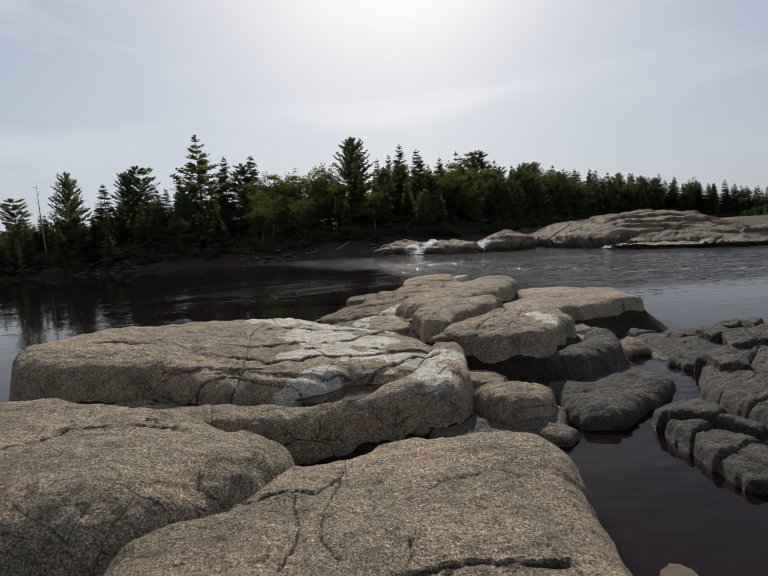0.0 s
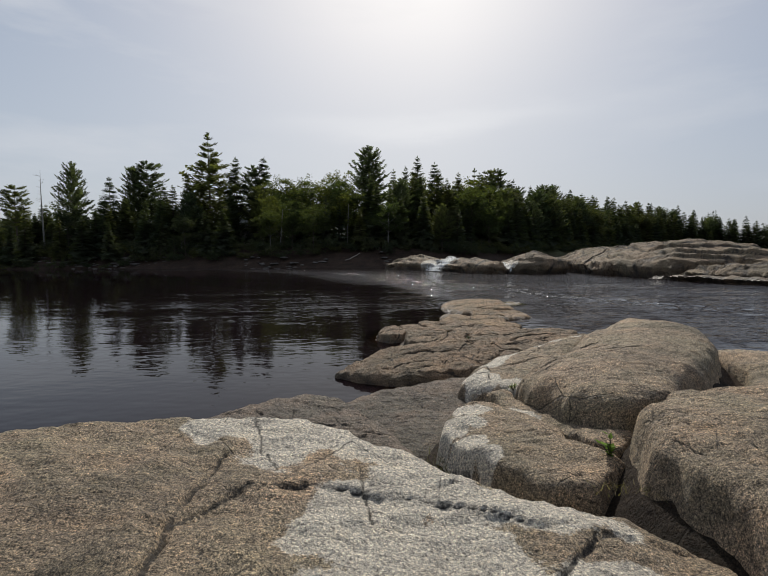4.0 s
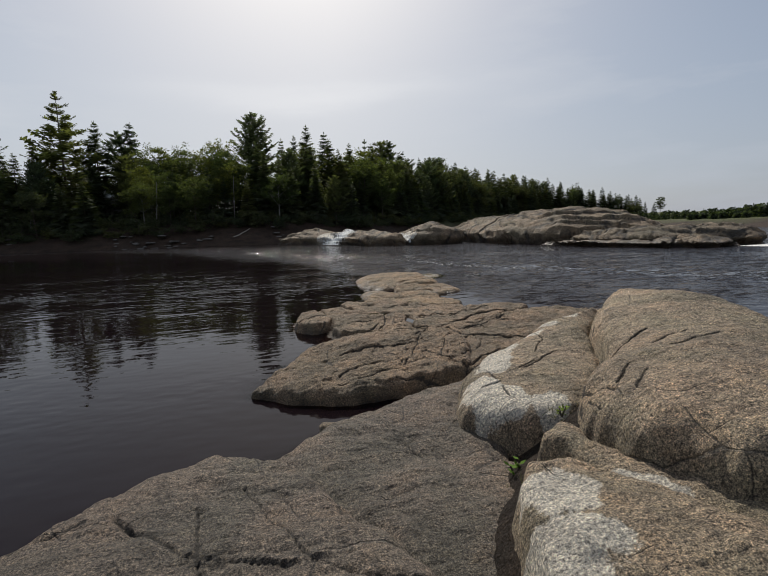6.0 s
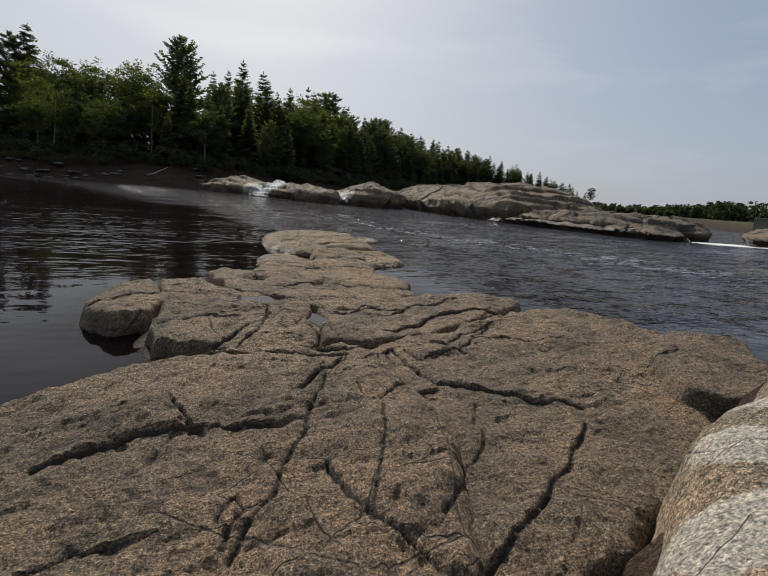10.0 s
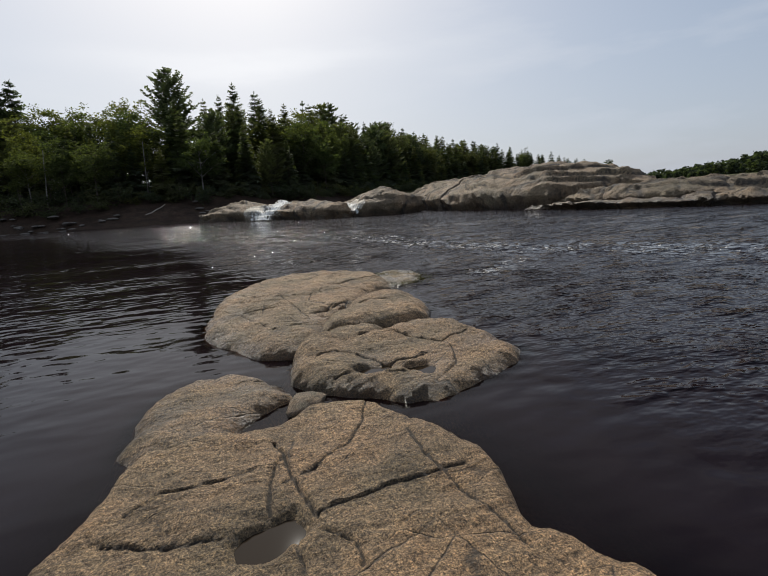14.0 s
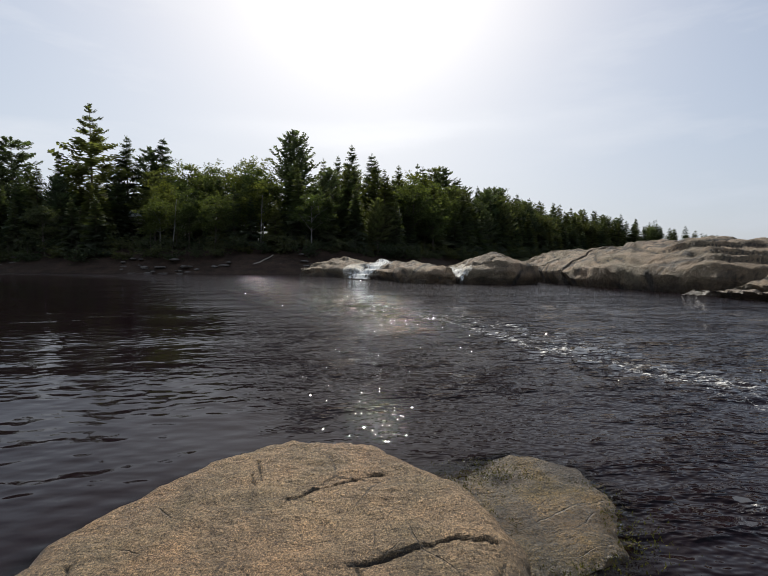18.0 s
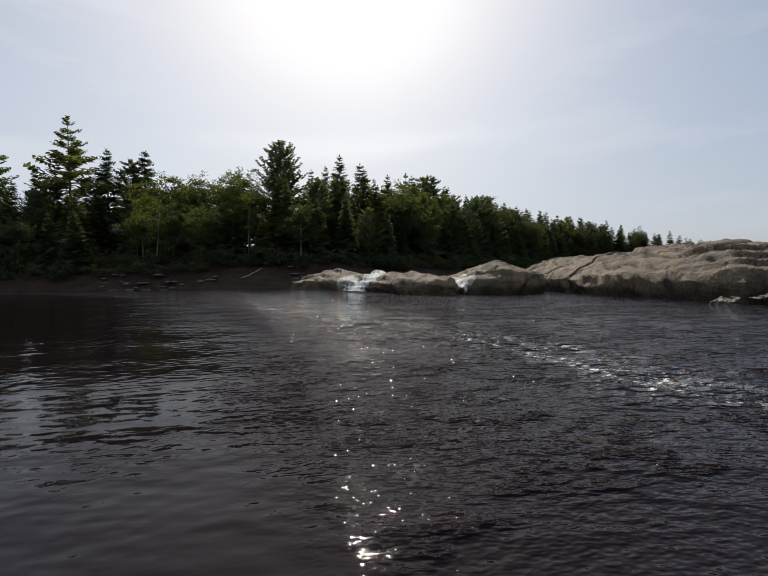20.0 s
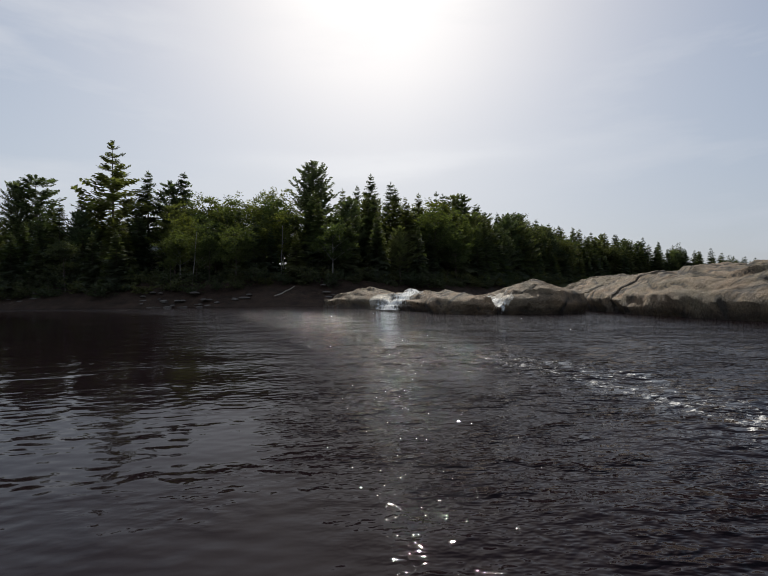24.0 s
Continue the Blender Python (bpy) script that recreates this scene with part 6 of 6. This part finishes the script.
for i in range(240):
    x = rng.uniform(-70, 8)
    y = float(np.interp(x, SHORE_X, SHORE_Y)) + abs(rng.gauss(0, 1.6)) - 0.8
    ob = new("bank_stone", rng.choice(STONES))
    sc = rng.uniform(0.15, 0.5)
    z = float(bank_height(np.array([x]), np.array([y]))[0])
    ob.matrix_world = Matrix.LocRotScale((x, y, max(z, -0.12) + sc * 0.02), Euler((0, 0, rng.uniform(0, 6.28))), (sc * rng.uniform(1, 2.4), sc, sc * 0.6))
    tagged(ob, "pale stone on the far waterline", "stone", "stones of the far shore")
pebble = new("pebble", NEAR_STONES[0])
pebble.matrix_world = Matrix.LocRotScale((0.66, 5.5, 0.72), Euler((0, 0, 0.6)), (0.16, 0.1, 0.11))
tagged(pebble, "smooth pale pebble resting in a cleft", "stone")
for i, (x, y, z, sc) in enumerate(((0.1, 4.0, 0.1, 0.1), (1.35, 1.75, -0.02, 0.12), (2.6, 2.3, 0.02, 0.1), (3.1, 6.7, 0.1, 0.35), (3.4, 6.4, 0.06, 0.25), (3.3, 7.3, 0.12, 0.4), (3.9, 6.6, 0.05, 0.22), (2.1, 19.15, 0.02, 0.1), (1.95, 18.75, 0.02, 0.12), (-1.1, 10.75, 0.02, 0.1), (-0.75, 10.82, 0.03, 0.08))):
    ob = new("loose_stone", NEAR_STONES[i % 4])
    ob.matrix_world = Matrix.LocRotScale((x, y, z), Euler((0, 0, i * 1.3)), (sc * 1.3, sc, sc))
    tagged(ob, "loose grey stone beside the slabs", "stone", "loose stones")

# ---------------------------------------------------------------- rain pools
POOL, pnt, pb, _ = material("pool_water")
pb.inputs["Base Color"].default_value = (0.02, 0.014, 0.009, 1)
pb.inputs["Roughness"].default_value = 0.03
pb.inputs["IOR"].default_value = 1.22


def pool(x, y, z, rx, ry, turn, label="still rain pool in a hollow of the rock"):
    bm = bmesh.new()
    n = 28
    ring = []
    for i in range(n):
        t = 2 * math.pi * i / n
        k = 1 + 0.25 * noise.noise(Vector((math.cos(t) * 1.3 + x * 3, math.sin(t) * 1.3 + y * 3, 0)))
        ring.append(bm.verts.new((rx * k * math.cos(t), ry * k * math.sin(t), 0)))
    bm.faces.new(ring)
    me = bpy.data.meshes.new("rain_pool")
    bm.to_mesh(me)
    bm.free()
    me.materials.append(POOL)
    ob = new("rain_pool", me)
    ob.matrix_world = pose(x, y, z, 0, 0, turn)
    return tagged(ob, label, "puddle", "rain pools")


def face_height(x, y):
    best = -9.0
    for s in NEAR_SLABS:
        hz, sd, *_ = slab_height(s, np.array([[x]]), np.array([[y]]))
        if sd[0, 0] > 0:
            best = max(best, float(hz[0, 0]))
    return best


for s in NEAR_SLABS:
    for dx, dy, dr in s["dips"]:
        pool(dx, dy, face_height(dx, dy) + 0.02, dr * 1.3, dr * 1.0, 0)
pool(0.76, 15.58, 0.14, 0.22, 0.17, -30, "rain pool between two reef slabs")
pool(0.92, 14.64, 0.155, 0.1, 0.26, 10, "dark pool in a cleft of the reef")
pool(0.0, 12.0, 0.2, 0.05, 0.14, -40, "sliver of water in a rock joint")
pool(-0.62, 4.28, 0.47, 0.52, 0.26, 6, "dark rain pool in a notch of the slab")

# ---------------------------------------------------------------- plants in the clefts


def leafy_plant(x, y, z, size, seed):
    rg = random.Random(seed)
    root = new("cleft_plant")
    root.location = (x, y, z)
    sv, sf, lv, lf = [], [], [], []
    for i in range(5):
        ang = rg.uniform(0, 6.28)
        tip = Vector((math.cos(ang) * 0.35, math.sin(ang) * 0.35, rg.uniform(0.5, 1.0))) * size
        tube(sv, sf, (0, 0, 0), tip, 0.006, 0.003, 5)
        for q in range(4):
            p = tip * (0.4 + 0.2 * q)
            d = Vector((rg.uniform(-1, 1), rg.uniform(-1, 1), rg.uniform(0, 0.6))).normalized()
            side = d.cross(Vector((0, 0, 1))).normalized() * size * 0.11
            b = len(lv)
            lv.extend([tuple(p), tuple(p + d * size * 0.18 + side), tuple(p + d * size * 0.42), tuple(p + d * size * 0.18 - side)])
            lf.extend([(b, b + 1, b + 2), (b, b + 2, b + 3)])
    for n, v, f, m in (("stem", sv, sf, BARK), ("leaves", lv, lf, PLANT)):
        me = mesh_of(n, v, f)
        me.materials.append(m)
        new(n, me).parent = root
    return tagged(root, "small bright green plant rooted in a cleft", "plant", "cleft plants")


leafy_plant(-0.18, 9.12, 0.24, 0.13, 1)
leafy_plant(0.02, 8.98, 0.36, 0.10, 2)
leafy_plant(0.02, 8.42, 0.46, 0.09, 3)
leafy_plant(0.42, 7.5, 0.55, 0.16, 4)
leafy_plant(0.3, 9.35, 0.5, 0.08, 6)


def dry_grass(name, pts, z, count, size, seed, mat, label):
    rg = random.Random(seed)
    v, f = [], []
    for i in range(count):
        k = rg.uniform(0, len(pts) - 1.001)
        a, b = pts[int(k)], pts[int(k) + 1]
        t = k - int(k)
        p = Vector((a[0] + (b[0] - a[0]) * t + rg.gauss(0, 0.05 if count < 1000 else 0.12), a[1] + (b[1] - a[1]) * t + rg.gauss(0, 0.05 if count < 1000 else 0.12), z - 0.02))
        tip = p + Vector((rg.gauss(0, 0.45), rg.gauss(0, 0.45), rg.uniform(0.5, 1))) * size * rg.uniform(0.5, 1.2)
        sd = Vector((rg.uniform(-1, 1), rg.uniform(-1, 1), 0)).normalized() * 0.004
        n = len(v)
        v.extend([tuple(p - sd), tuple(p + sd), tuple(tip)])
        f.append((n, n + 1, n + 2))
    ob = new(name, mesh_of(name, v, f))
    ob.data.materials.append(mat)
    return tagged(ob, label, "grass", kind="stuff")


dry_grass("cleft_grass", [(-0.62, 7.3), (-0.75, 7.7), (-0.65, 8.1), (-0.35, 8.5), (-0.2, 8.9)], 0.40, 260, 0.07, 3, GRASS_DRY, "dry grass and roots in the clefts")
dry_grass("cleft_grass", [(0.2, 9.3), (0.75, 9.85), (1.3, 10.5), (1.8, 11.0)], 0.52, 200, 0.06, 5, GRASS_DRY, "dry grass between two boulders")
dry_grass("cleft_grass", [(0.1, 7.0), (0.42, 6.95), (0.6, 6.5), (0.7, 6.0)], 0.62, 160, 0.06, 6, GRASS_DRY, "dry grass along a rock joint")
dry_grass("algae_tufts", [(3.75, 22.7), (3.9, 23.4), (4.3, 23.6), (4.7, 23.2), (4.7, 22.6), (4.2, 22.4), (4.2, 23.0), (4.5, 22.9)], 0.05, 2600, 0.022, 7, MOSS, "yellow-brown algae on an awash rock")

# ---------------------------------------------------------------- white water falling over the island
FALL, fnt, fb, fout = material("falling_water")
f_co = fnt.nodes.new("ShaderNodeTexCoord").outputs["Object"]
f_map = fnt.nodes.new("ShaderNodeMapping")
f_map.inputs["Scale"].default_value = (2.4, 0.8, 0.5)
fnt.links.new(f_co, f_map.inputs["Vector"])
f_gap = ramp(fnt, math_node(fnt, "ADD", noise_node(fnt, 3.4, 6, 0.7, f_map.outputs["Vector"]), math_node(fnt, "MULTIPLY", attribute(fnt, "thick"), 0.35)), [(0.64, (0, 0, 0)), (0.82, (1, 1, 1))])
fb.inputs["Base Color"].default_value = (0.82, 0.81, 0.76, 1)
fb.inputs["Roughness"].default_value = 0.9
fb.inputs["Specular IOR Level"].default_value = 0.05
fnt.links.new(f_gap, fb.inputs["Alpha"])


def cascade(name, line, width, label, over):
    """A broken sheet of white water laid over the rock, thick along its line."""
    xs, ys = [p[0] for p in line], [p[1] for p in line]
    nx, ny = int((max(xs) - min(xs) + 2 * width) / 0.12) + 2, int((max(ys) - min(ys) + 2 * width) / 0.12) + 2
    X, Y = np.meshgrid(np.linspace(min(xs) - width, max(xs) + width, nx), np.linspace(min(ys) - width, max(ys) + width, ny))
    top = np.full(X.shape, -9.0)
    for s in over:
        hz, sd, *_ = slab_height(s, X, Y)
        top = np.maximum(top, np.where(sd > -0.1, hz, -9))
    thick = np.clip(1 - line_distance(X, Y, line) / width, 0, 1)
    v = np.stack([X.ravel(), Y.ravel(), (np.maximum(top, 0.0) + 0.05).ravel()], 1)
    keep = (thick > 0.02) & (top > -1)
    v, f, attrs = packed(v, grid_faces(nx, ny, keep), [("thick", thick.ravel())])
    ob = new(name, mesh_of(name, v, f, attrs))
    ob.data.materials.append(FALL)
    return tagged(ob, label, "waterfall")


cascade("waterfall", [(12.0, 69.0), (9.6, 67.0), (7.4, 65.6), (6.6, 65.8)], 2.9, "broad white cascade sliding over low granite", FAR_SLABS[:1])
cascade("waterfall", [(14.0, 59.0), (13.9, 56.0), (13.7, 54.6)], 0.5, "narrow white fall between two granite humps", FAR_SLABS)
